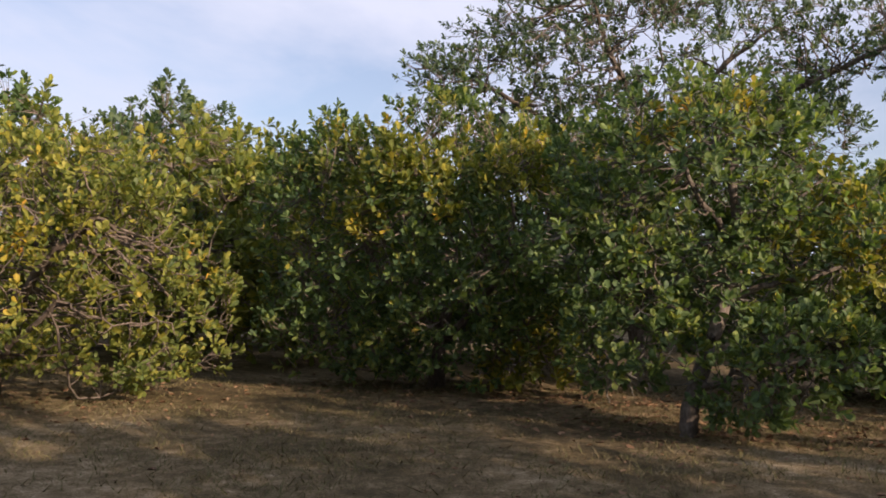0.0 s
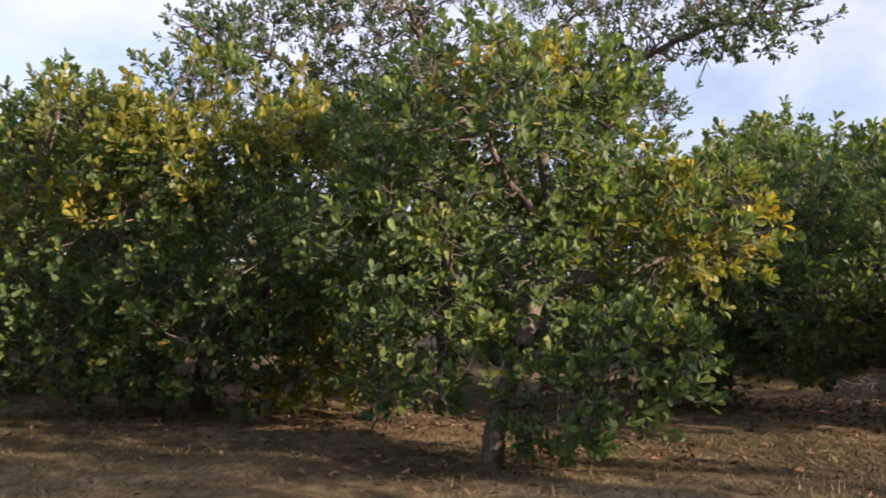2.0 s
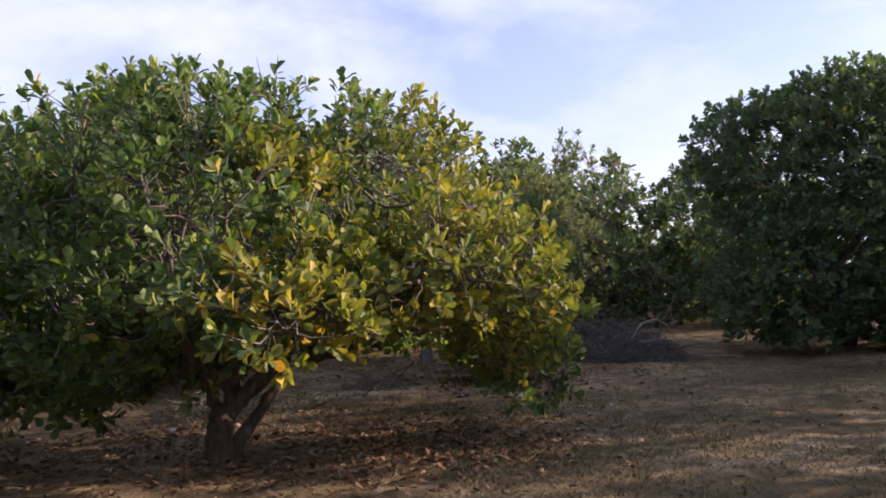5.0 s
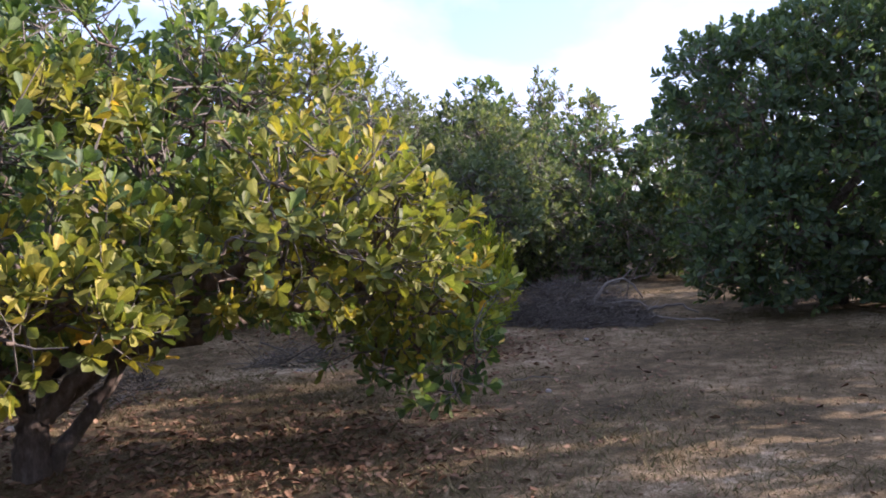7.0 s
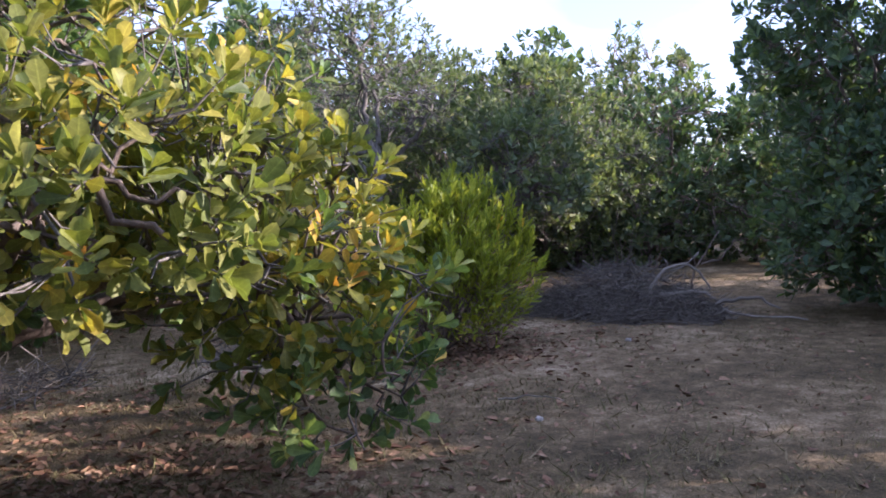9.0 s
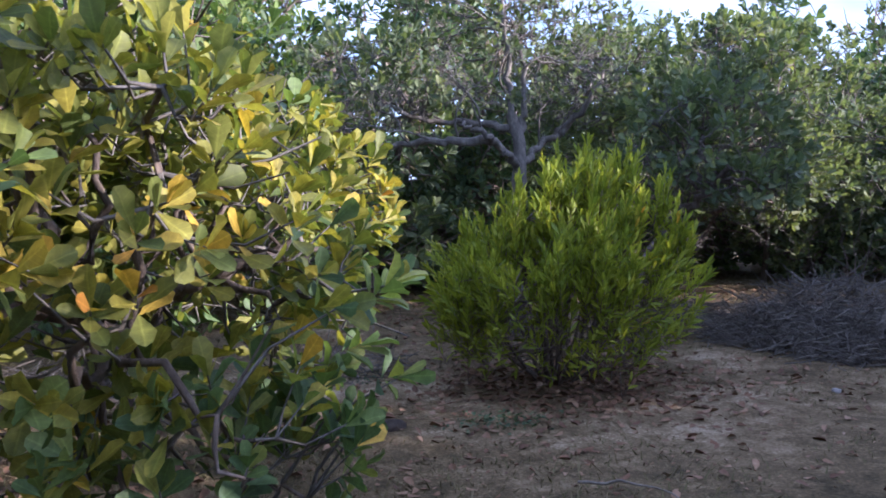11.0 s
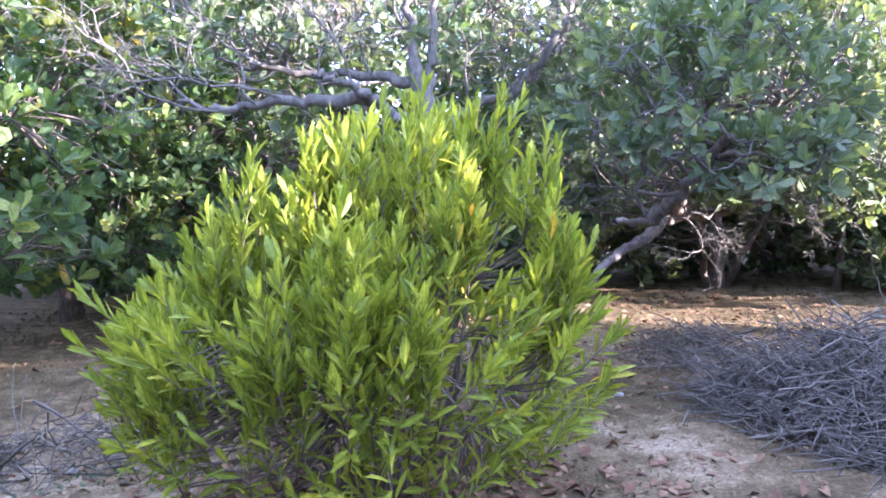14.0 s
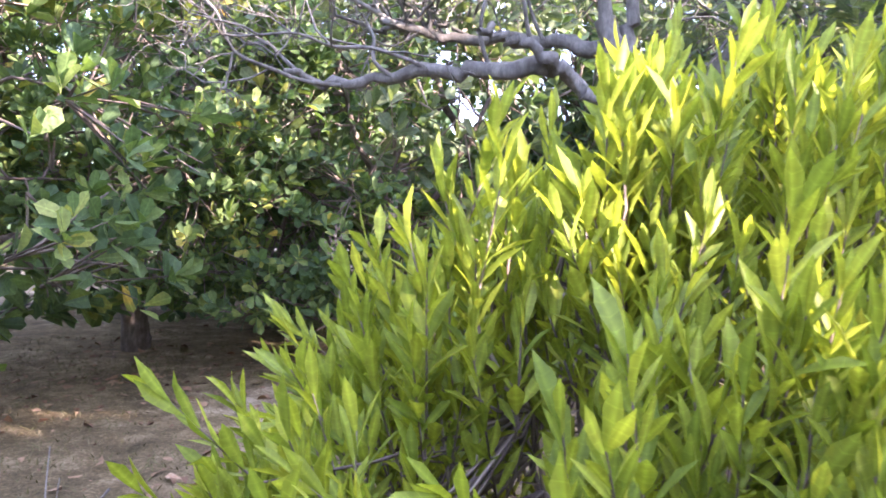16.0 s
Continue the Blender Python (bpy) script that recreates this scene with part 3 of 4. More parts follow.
tree("cashew_tree", 15, (8.53, 10.62, 0), [(8.8, 10.7, 2.5, 1.9, 1.7, 1.25), (10.0, 9.8, 2.4, 1.3, 1.2, 1.1), (7.6, 11.6, 1.9, 1.2, 1.3, 0.95), (7.9, 8.8, 1.6, 0.95, 0.65, 0.5),
     (9.6, 8.3, 1.75, 1.05, 0.8, 0.7), (10.9, 8.95, 1.35, 0.85, 0.75, 0.9), (11.05, 8.65, 0.6, 0.55, 0.45, 0.45), (11.3, 9.4, 1.35, 0.6, 0.75, 0.65), (8.0, 9.5, 2.1, 1.2, 1.0, 0.95), (9.0, 9.5, 1.65, 1.1, 0.8, 0.55), (7.0, 10.6, 1.5, 0.8, 0.8, 0.7), (7.9, 10.3, 1.05, 0.7, 0.6, 0.45), (7.4, 11.3, 0.9, 0.8, 0.7, 0.5), (10.5, 8.8, 1.7, 0.85, 0.7, 0.5), (7.8, 8.3, 1.35, 0.75, 0.42, 0.36), (8.9, 8.9, 1.5, 0.9, 0.6, 0.32), (11.65, 11.1, 1.55, 0.9, 0.85, 0.8), (10.9, 10.4, 2.0, 0.9, 0.8, 0.7)],
     [(8.55, 10.65, -0.05), (8.52, 10.62, 0.25), (8.55, 10.6, 0.5)],
     [[(8.52, 10.62, 0.3), (8.42, 10.68, 0.8), (8.3, 10.7, 1.2), (8.15, 10.8, 1.9), (8.0, 10.9, 2.8)], [(8.6, 10.55, 0.45), (8.9, 10.2, 0.95), (9.3, 9.8, 1.3), (9.8, 9.5, 1.25), (10.3, 9.1, 1.35), (10.9, 8.9, 1.1)], [(8.57, 10.58, 0.4), (8.8, 10.5, 1.0), (9.2, 10.3, 1.9), (9.6, 10.1, 2.9), (9.7, 10.0, 3.5)],
      [(8.6, 10.6, 0.7), (8.4, 9.7, 1.2), (8.0, 8.9, 1.45)], [(8.6, 10.6, 0.45), (9.1, 10.4, 0.85), (9.6, 10.0, 0.95), (10.2, 9.8, 1.15), (10.8, 9.5, 1.1), (11.3, 9.3, 1.3)], [(9.0, 10.3, 1.1), (9.4, 9.2, 1.5), (9.6, 8.5, 1.8)], [(8.62, 10.6, 0.0), (8.95, 10.5, 0.45), (9.3, 10.4, 0.95), (9.5, 10.1, 1.6)], [(8.45, 10.6, 0.7), (8.0, 10.3, 1.1), (7.7, 10.0, 1.5)], [(8.9, 10.5, 0.9), (9.8, 10.7, 1.2), (10.8, 10.8, 1.35), (11.8, 11.0, 1.6)]],
     m_green, "wide low cashew tree with yellow and orange leaves on drooping limbs", near=True, singles=lambda a: (a[:, 0] > 10.2) & (a[:, 1] < 9.0), density=28, trunk_r=0.14, bare=0.15, twig=m_pale, lobe_branches=13, length=0.13,
     accent=((10.7, 8.9, 1.7, 1.1), (9.6, 8.2, 1.8, 1.1), (7.9, 8.3, 1.4, 0.8), (11.9, 11.1, 1.9, 1.1), (10.3, 9.2, 2.8, 0.9), (11.3, 9.4, 1.6, 0.8), (8.4, 9.2, 2.6, 0.6), (8.8, 8.9, 1.6, 0.7)))
tree("cashew_tree", 16, (21.9, 8.9, 0), [(22.0, 8.8, 3.0, 2.5, 2.5, 2.35), (20.2, 9.3, 1.5, 1.5, 1.6, 1.35), (23.4, 8.0, 3.1, 2.4, 2.4, 2.4), (20.7, 8.2, 2.1, 1.6, 1.6, 1.7), (20.2, 9.8, 3.7, 1.5, 1.5, 1.35), (21.4, 8.2, 4.4, 1.5, 1.5, 1.2), (20.0, 9.4, 0.75, 1.3, 1.3, 0.75), (21.4, 7.9, 0.85, 1.6, 1.4, 0.8)],
     [(21.9, 8.9, -0.05), (21.8, 8.9, 0.8), (21.7, 8.9, 1.8)], [[(21.8, 8.9, 0.9), (20.9, 9.1, 1.6), (20.2, 9.2, 2.3)], [(21.7, 8.9, 1.6), (22.6, 8.5, 2.6), (23.2, 8.2, 3.6)]],
     m_deep, "tall dense cashew tree, dark and unlit on this side", density=27, length=0.165, singles=lambda a: a[:, 0] < 19.3, trunk_r=0.17)
dead_tree = tree("cashew_tree", 17, (15.42, 14.5, 0), [(15.7, 15.3, 3.7, 1.6, 1.3, 1.0), (14.2, 15.1, 3.1, 1.2, 0.8, 0.55), (17.2, 16.1, 3.3, 1.3, 1.2, 0.9), (15.3, 15.2, 4.3, 1.3, 1.0, 0.8)],
     [(15.42, 14.5, -0.05), (15.4, 14.45, 0.9), (15.4, 14.4, 1.7), (15.4, 14.38, 2.25), (15.3, 14.4, 2.6)],
     [[(15.4, 14.38, 1.95), (15.15, 14.2, 2.1), (14.85, 14.05, 2.28), (14.6, 14.0, 2.38), (14.45, 14.0, 2.41)], [(14.9, 14.1, 2.25), (14.3, 14.4, 2.27), (13.85, 14.6, 2.2), (13.5, 14.8, 2.3)],
      [(15.4, 14.38, 2.25), (15.28, 14.4, 2.75), (15.3, 14.45, 3.3), (15.2, 14.5, 4.0)], [(15.4, 14.38, 2.3), (15.5, 14.4, 2.8), (15.47, 14.5, 3.5)], [(15.42, 14.4, 2.0), (15.9, 14.8, 2.25), (16.57, 15.4, 2.5), (17.2, 15.9, 2.95), (17.8, 16.3, 3.5)],
      [(15.4, 14.4, 2.4), (15.0, 14.6, 2.5), (14.5, 14.78, 2.53), (14.05, 14.7, 2.6)], [(16.5, 15.35, 2.45), (16.8, 15.0, 2.9), (17.0, 14.9, 3.4)]],
     m_grey, "half bare cashew tree with grey crooked dead limbs", density=26, per=6, bare=0.35, bark=m_pale, twig=m_pale, trunk_r=0.095, lobe_branches=22, twig_r=0.004, near=False, length=0.12)


def dead_twigs(root, seed, starts, reach, levels=3):
    """Crooked leafless boughs that fork again and again; each first bough is a part, its finest twigs are joined."""
    rng = np.random.default_rng(seed)
    base = np.array(root.location)

    def crook(p, d, length, k=6):
        pts = [p]
        for _ in range(k - 1):
            d = unit(d + rng.normal(0, 0.34, 3) + np.array([0, 0, 0.03]))
            pts.append(pts[-1] + d * length / (k - 1))
        return np.array(pts), d

    fine, fine_r = [], []

    def grow(p, d, length, r, level):
        ln, _ = crook(p, d, length)
        if level == 0:
            child("bough", limb_mesh("bough", bend(ln, 3) - base, r, r * 0.4, m_pale, rng, 6), root)
        else:
            fine.append(ln - base)
            fine_r.append(np.linspace(r, r * 0.4, len(ln)))
        if level < levels:
            for q in ln[2:]:
                for _ in range(2 if level < 1 else 1):
                    side = unit(unit(ln[-1] - ln[0]) + rng.normal(0, 0.75, 3))
                    grow(q, side, length * rng.uniform(0.35, 0.6), r * 0.5, level + 1)

    for p, d in starts:
        grow(np.array(p, float), unit(np.array(d, float)), reach * rng.uniform(0.75, 1.15), 0.014, 0)
    v, q = tubes(np.array(fine), np.array(fine_r), 4)
    child("twig_mass", raw_mesh("twig_mass", v, q, m_pale), root, "leafless pale grey twigs", "stuff")


dead_twigs(dead_tree, 170, [((14.6, 14.3, 2.25), (-1, 0.1, 0.05)), ((14.3, 14.4, 2.27), (-1, 0, -0.15)), ((14.1, 14.5, 2.23), (-1, 0, 0.45)), ((13.6, 14.75, 2.27), (-0.8, 0, 0.7)), ((13.8, 14.6, 2.2), (-1, 0.2, -0.25)),
           ((14.6, 14.75, 2.53), (-1, 0, 0.3)), ((14.1, 14.7, 2.6), (-0.6, 0, 0.8)), ((15.0, 14.6, 2.5), (-0.7, -0.1, 0.7)), ((15.28, 14.4, 2.8), (-0.6, 0, 0.9)), ((15.47, 14.45, 3.1), (0.5, 0, 0.9)), ((15.9, 14.8, 2.25), (0.2, -0.3, 0.9)),
           ((16.4, 15.3, 2.45), (0.7, -0.4, 0.5)), ((17.0, 15.7, 2.8), (0.4, -0.3, 0.9)), ((15.2, 14.5, 3.5), (-0.6, -0.1, 0.8)), ((14.75, 14.03, 2.33), (-0.4, 0.2, 0.9))], 0.95)
low_tree = tree("cashew_tree", 18, (21.15, 18.8, 0), [(19.6, 17.2, 2.6, 1.7, 1.6, 1.2), (21.6, 17.2, 3.0, 2.0, 1.9, 1.6), (20.5, 18.7, 3.4, 2.3, 1.9, 1.5), (18.3, 15.9, 2.5, 1.2, 1.2, 0.9), (22.8, 16.2, 2.1, 1.5, 1.3, 1.2), (19.4, 16.6, 1.8, 1.2, 0.9, 0.5), (21.0, 16.8, 1.8, 1.3, 0.9, 0.6),
     (22.6, 18.8, 1.3, 1.6, 1.2, 1.2), (20.4, 19.9, 1.2, 1.6, 0.8, 1.1), (18.6, 18.2, 2.0, 1.2, 1.0, 1.2), (16.9, 13.3, 2.25, 0.75, 0.75, 0.6), (18.0, 13.9, 2.4, 1.1, 1.0, 0.85), (19.3, 14.9, 2.5, 1.3, 1.3, 1.0), (17.5, 12.8, 1.75, 0.65, 0.5, 0.32), (20.6, 15.6, 1.9, 1.1, 1.0, 0.7), (18.5, 14.4, 3.3, 1.2, 1.0, 0.6)],
     [(21.15, 18.8, -0.05), (21.1, 18.7, 0.6), (20.95, 18.5, 1.2)],
     [[(20.95, 18.5, 1.15), (19.9, 17.4, 1.18), (18.9, 16.3, 1.2), (17.8, 14.8, 1.25), (17.0, 13.6, 1.3), (16.3, 12.9, 1.33)], [(17.8, 14.8, 1.25), (17.2, 14.0, 1.15), (16.6, 13.5, 1.02), (16.1, 13.1, 0.85)], [(18.9, 16.3, 1.2), (18.4, 15.4, 1.5), (17.9, 14.4, 1.9), (17.6, 13.7, 2.3)],
      [(20.95, 18.5, 1.2), (20.2, 16.9, 1.5), (19.5, 15.6, 1.9), (19.2, 14.9, 2.4)], [(19.9, 17.4, 1.18), (20.4, 16.6, 1.4), (20.7, 15.9, 1.7)], [(20.95, 18.5, 1.2), (21.5, 17.4, 2.2), (22.2, 16.8, 2.7)],
      [(20.95, 18.75, 0.0), (20.6, 18.3, 0.55), (20.2, 17.8, 1.15)], [(21.3, 18.8, 0.0), (21.5, 18.3, 0.9), (21.7, 17.8, 1.7)], [(17.0, 13.6, 1.3), (17.1, 13.2, 1.6), (17.1, 12.8, 1.9)]],
     m_grey, "spreading cashew tree with several trunks and pale low limbs", density=21, per=8, bare=0.25, twig=m_pale, bark=m_greybark, trunk_r=0.11, length=0.145, lobe_branches=16, low=0.55, singles=lambda a: (a[:, 1] < 13.6) & (a[:, 0] < 18.2))
dead_twigs(low_tree, 180, [((16.9, 13.5, 1.3), (-0.6, -0.4, 0.6)), ((17.4, 14.2, 1.25), (-0.2, -0.6, 0.5)), ((17.9, 14.9, 1.25), (-0.7, 0.2, 0.4)), ((18.6, 15.9, 1.2), (0.2, -1, 0.2)), ((19.0, 16.4, 1.2), (0.5, -0.8, 0.1)), ((19.6, 17.0, 1.2), (0.7, -0.7, 0.0)),
           ((17.9, 14.5, 1.85), (-0.4, -0.3, 0.8)), ((20.4, 16.6, 1.4), (0.6, -0.6, 0.0)), ((18.3, 15.2, 1.55), (0.6, -0.6, 0.4))], 0.9)
tree("cashew_tree", 19, (12.0, 19.0, 0), [(11.6, 18.9, 3.0, 2.2, 2.0, 2.4), (13.4, 18.9, 2.2, 1.7, 1.8, 2.0), (12.3, 17.5, 2.7, 1.5, 1.0, 1.1), (13.7, 17.6, 1.25, 1.1, 0.8, 0.85), (12.4, 17.6, 1.5, 1.1, 0.8, 0.7), (10.6, 18.0, 2.0, 1.2, 1.0, 0.9)],
     [(12.0, 19.0, -0.05), (12.0, 18.9, 0.9), (12.1, 18.7, 1.8)], [[(12.0, 18.9, 1.0), (11.4, 18.4, 2.0), (11.0, 18.0, 2.9)], [(12.1, 18.7, 1.6), (12.8, 18.2, 2.3), (13.4, 18.0, 3.0)], [(12.0, 18.9, 0.9), (11.6, 17.8, 1.2), (10.9, 17.4, 1.25), (10.3, 17.2, 1.4)]],
     m_green, "broad dark green cashew tree with a few sunlit yellow clumps", density=21, length=0.15, low=0.42, accent=((12.1, 16.7, 3.3, 0.6), (12.8, 16.8, 3.3, 0.5), (13.2, 16.8, 2.6, 0.25)))

# small feathery leaves on long thin boughs, high above the orchard
tree("tall_tree", 21, (3.6, 16.2, 0), [(3.8, 15.6, 6.0, 3.4, 2.4, 1.7), (0.6, 15.0, 5.3, 1.9, 1.4, 0.9), (6.7, 14.4, 6.0, 1.6, 1.3, 0.9), (4.4, 15.6, 4.3, 2.6, 1.8, 1.3), (6.2, 15.0, 4.3, 1.3, 1.3, 1.1), (2.2, 15.4, 7.0, 2.2, 1.8, 1.1), (8.0, 13.4, 5.9, 1.3, 0.9, 0.55), (4.0, 15.2, 5.0, 2.8, 1.6, 1.0)],
     [(3.6, 16.2, -0.05), (3.5, 16.1, 1.6), (3.7, 16.0, 3.4), (3.9, 15.8, 5.2)],
     [[(3.6, 16.0, 3.0), (2.0, 15.4, 4.6), (0.2, 14.9, 5.5)], [(3.7, 16.0, 3.3), (5.4, 15.2, 4.9), (7.4, 14.0, 5.9), (8.8, 13.0, 6.1)], [(3.8, 15.9, 4.4), (3.0, 15.6, 6.0), (2.4, 15.4, 7.4)], [(3.8, 15.9, 4.4), (5.0, 15.6, 5.9), (6.0, 15.2, 6.7)]],
     m_small, "tall thin-crowned tree with small leaves on long airy boughs", group="background trees", density=20, per=8, length=0.12, spread=(0.4, 1.2), wide=0.8, lobe_branches=16, trunk_r=0.14, clumping=0.75, bare=0.12)

# rows behind, and trees added out of view, sunward, to shade the clearing
FAR = [(58, 14.2, 22.4, 6.6, 2.4, m_green), (59, 17.6, 20.3, 5.5, 1.6, m_grey), (37, 12.6, 21.6, 5.0, 2.0, m_deep), (30, 0.8, 16.5, 5.0, 2.6, m_deep), (31, -5.6, 15.8, 4.9, 2.3, m_olive), (32, -8.9, 15.6, 5.3, 2.5, m_olive), (33, -7.4, 18.6, 6.2, 1.7, m_deep), (34, -9.8, 25.6, 8.0, 2.6, m_deep), (35, -10.9, 18.0, 6.4, 2.0, m_green), (53, -6.0, 20.5, 5.8, 2.6, m_olive),
       (36, -3.2, 20.5, 5.2, 2.5, m_green), (38, 10.4, 16.9, 5.4, 2.3, m_green), (39, 11.2, 23.8, 5.6, 2.6, m_green), (40, 16.4, 21.2, 6.1, 2.5, m_deep), (41, 19.0, 22.4, 5.9, 1.9, m_grey),
       (42, 22.4, 17.7, 5.5, 0.95, m_deep), (43, 24.4, 19.4, 4.6, 2.3, m_grey), (44, 26.4, 16.9, 4.7, 2.3, m_deep), (45, 28.4, 19.6, 6.6, 2.2, m_grey), (46, 28.0, 14.0, 4.9, 2.4, m_deep),
       (47, 6.0, 22.0, 5.4, 2.6, m_deep), (50, -3.0, 16.2, 4.5, 2.0, m_olive), (56, 21.9, 21.2, 4.0, 2.3, m_deep), (57, 25.2, 22.4, 4.6, 2.4, m_deep), (52, 14.8, 18.6, 4.4, 1.7, m_grey), (48, 23.0, 24.0, 6.2, 2.6, m_deep), (49, 33.0, 16.0, 6.5, 2.8, m_deep)]
for seed, x, y, top, r, mat in FAR:
    rr = np.random.default_rng(seed)
    rz = (top - 0.5) / 2
    lobes = [(x, y, top - rz * 0.95, r * 0.8, r * 0.8, rz * 0.9)]
    for _ in range(4):
        a = rr.uniform(0, 6.28)
        lobes.append((x + 0.55 * r * math.cos(a), y + 0.55 * r * math.sin(a), rr.uniform(0.3, 0.7) * top, r * 0.55, r * 0.55, rz * 0.55))
    lobes.append((x - 0.2, y - 0.3 * r, 1.1, r * 0.9, r * 0.7, 1.0))
    if r < 1.2:
        lobes = [(x, y, top - 0.9, r, r, 0.8), (x + 0.5, y, top - 0.5, 0.6, 0.6, 0.45), (x - 0.4, y, top - 1.5, 0.7, 0.7, 0.5)]
    tree("cashew_tree", seed, (x, y, 0), lobes, [(x, y, -0.05), (x + 0.1, y, top * 0.2), (x, y + 0.1, top * 0.45)],
         [[(x, y, top * 0.25), (x + r * 0.3, y - r * 0.2, top * 0.45), (x + r * 0.5, y - r * 0.3, top * 0.6)], [(x, y, top * 0.3), (x - r * 0.3, y - r * 0.2, top * 0.5), (x - r * 0.45, y - r * 0.3, top * 0.7)]],
         mat, "orchard cashew tree in the row behind", group="orchard trees behind", density=7.6, per=7, length=0.225, lobe_branches=5, twig_r=0.007, bare=0.1 if mat is not m_grey else 0.4, trunk_r=0.05 * min(r, 2.4))
for seed, x, y, top, r, mat in [(141, 23.2, 20.4, 2.4, 1.7, m_deep), (142, 25.0, 19.0, 2.6, 1.6, m_grey), (143, 26.4, 17.2, 2.5, 1.6, m_deep), (144, 27.3, 15.2, 2.4, 1.6, m_grey), (145, 20.2, 21.4, 2.5, 1.7, m_deep), (146, 17.4, 20.0, 2.3, 1.6, m_deep), (147, 24.0, 17.9, 1.7, 1.1, m_grey), (148, 14.9, 20.4, 2.4, 1.6, m_deep), (149, 27.2, 12.6, 2.2, 1.6, m_deep), (151, 23.3, 17.5, 1.1, 0.9, m_grey), (152, 24.6, 16.4, 1.5, 1.1, m_grey), (153, 19.3, 19.6, 1.3, 1.2, m_grey)]:
    tree("bush", seed, (x, y, 0), [(x, y, top * 0.5, r, r * 0.8, top * 0.52), (x - r * 0.5, y - 0.3, top * 0.35, r * 0.7, r * 0.6, top * 0.4), (x + r * 0.5, y - 0.2, top * 0.4, r * 0.7, r * 0.6, top * 0.45), (x + 0.2, y + 0.1, top * 0.85, r * 0.5, r * 0.5, top * 0.25)],
         [(x, y, -0.05), (x + 0.05, y, top * 0.25), (x, y, top * 0.5)], [[(x, y, top * 0.2), (x + r * 0.3, y - 0.1, top * 0.5), (x + r * 0.5, y - 0.1, top * 0.8)], [(x, y, top * 0.15), (x - r * 0.3, y, top * 0.4), (x - r * 0.5, y, top * 0.65)]],
         mat, "dense dark bush growing at the edge of the clearing", "bush", "bushes at the wood's edge", density=11, per=7, length=0.18, lobe_branches=5, twig_r=0.007, trunk_r=0.05, low=0.03, clumping=0.5)
# added trees that block the low sun; height sets where their shade ends
SHADE = [(69, 4.6, -1.2, 4.2, 1.9), (61, 18.2, 2.8, 4.55, 2.4), (62, 12.0, -0.6, 5.8, 2.6), (63, 7.8, -2.2, 6.0, 2.6), (64, 22.8, 2.8, 4.6, 2.6), (65, 28.0, 5.5, 5.6, 2.8), (66, 4.4, -5.6, 5.8, 2.7), (68, 21.2, 5.7, 5.2, 2.0), (67, 12.8, -6.2, 6.5, 2.6)]
for seed, x, y, top, r in SHADE:
    rr = np.random.default_rng(seed)
    rz = (top - 0.4) / 2
    lobes = [(x, y, top - rz, r, r, rz)] + [(x + 0.7 * r * math.cos(a), y + 0.7 * r * math.sin(a), 1.5, r * 0.6, r * 0.6, 1.3) for a in (0.5, 2.6, 4.7)]
    tree("cashew_tree", seed, (x, y, 0), lobes, [(x, y, -0.05), (x + 0.1, y, 0.8), (x, y + 0.1, 1.9)], [[(x, y, 1.0), (x + 0.8, y, 2.0), (x + 1.3, y, 2.8)], [(x, y, 1.2), (x - 0.8, y, 2.1), (x - 1.2, y, 3.0)]],
         m_deep, "unseen cashew tree added to shade the clearing", group="orchard trees beside", density=5, per=7, length=0.3, lobe_branches=4, twig_r=0.008)


def far_woods():
    """The edge of more woodland all round, closing the horizon."""
    rng = np.random.default_rng(55)
    n = 9000
    a = rng.uniform(0, 2 * np.pi, n)
    top = 4.6 + 1.3 * np.sin(a * 9 + 1) + 0.8 * np.sin(a * 23) + 0.5 * np.sin(a * 51 + 2)
    p = np.column_stack([11 + (27 + rng.uniform(0, 4, n)) * np.cos(a), 9 + (25 + rng.uniform(0, 4, n)) * np.sin(a), top * rng.uniform(0.02, 1, n) ** 0.8])
    inward = unit(np.column_stack([-np.cos(a), -np.sin(a), np.full(n, 0.7)]) + rng.normal(0, 0.4, (n, 3)))
    fr = rosettes(rng, p, inward, 3, 0.75)
    ob = new("far_woods", leaf_mesh("far_woods", fr, PLAIN, PLAIN_F, m_deep))
    tagged(ob, "dark green woodland edge around the orchard", "woods", kind="stuff")


far_woods()


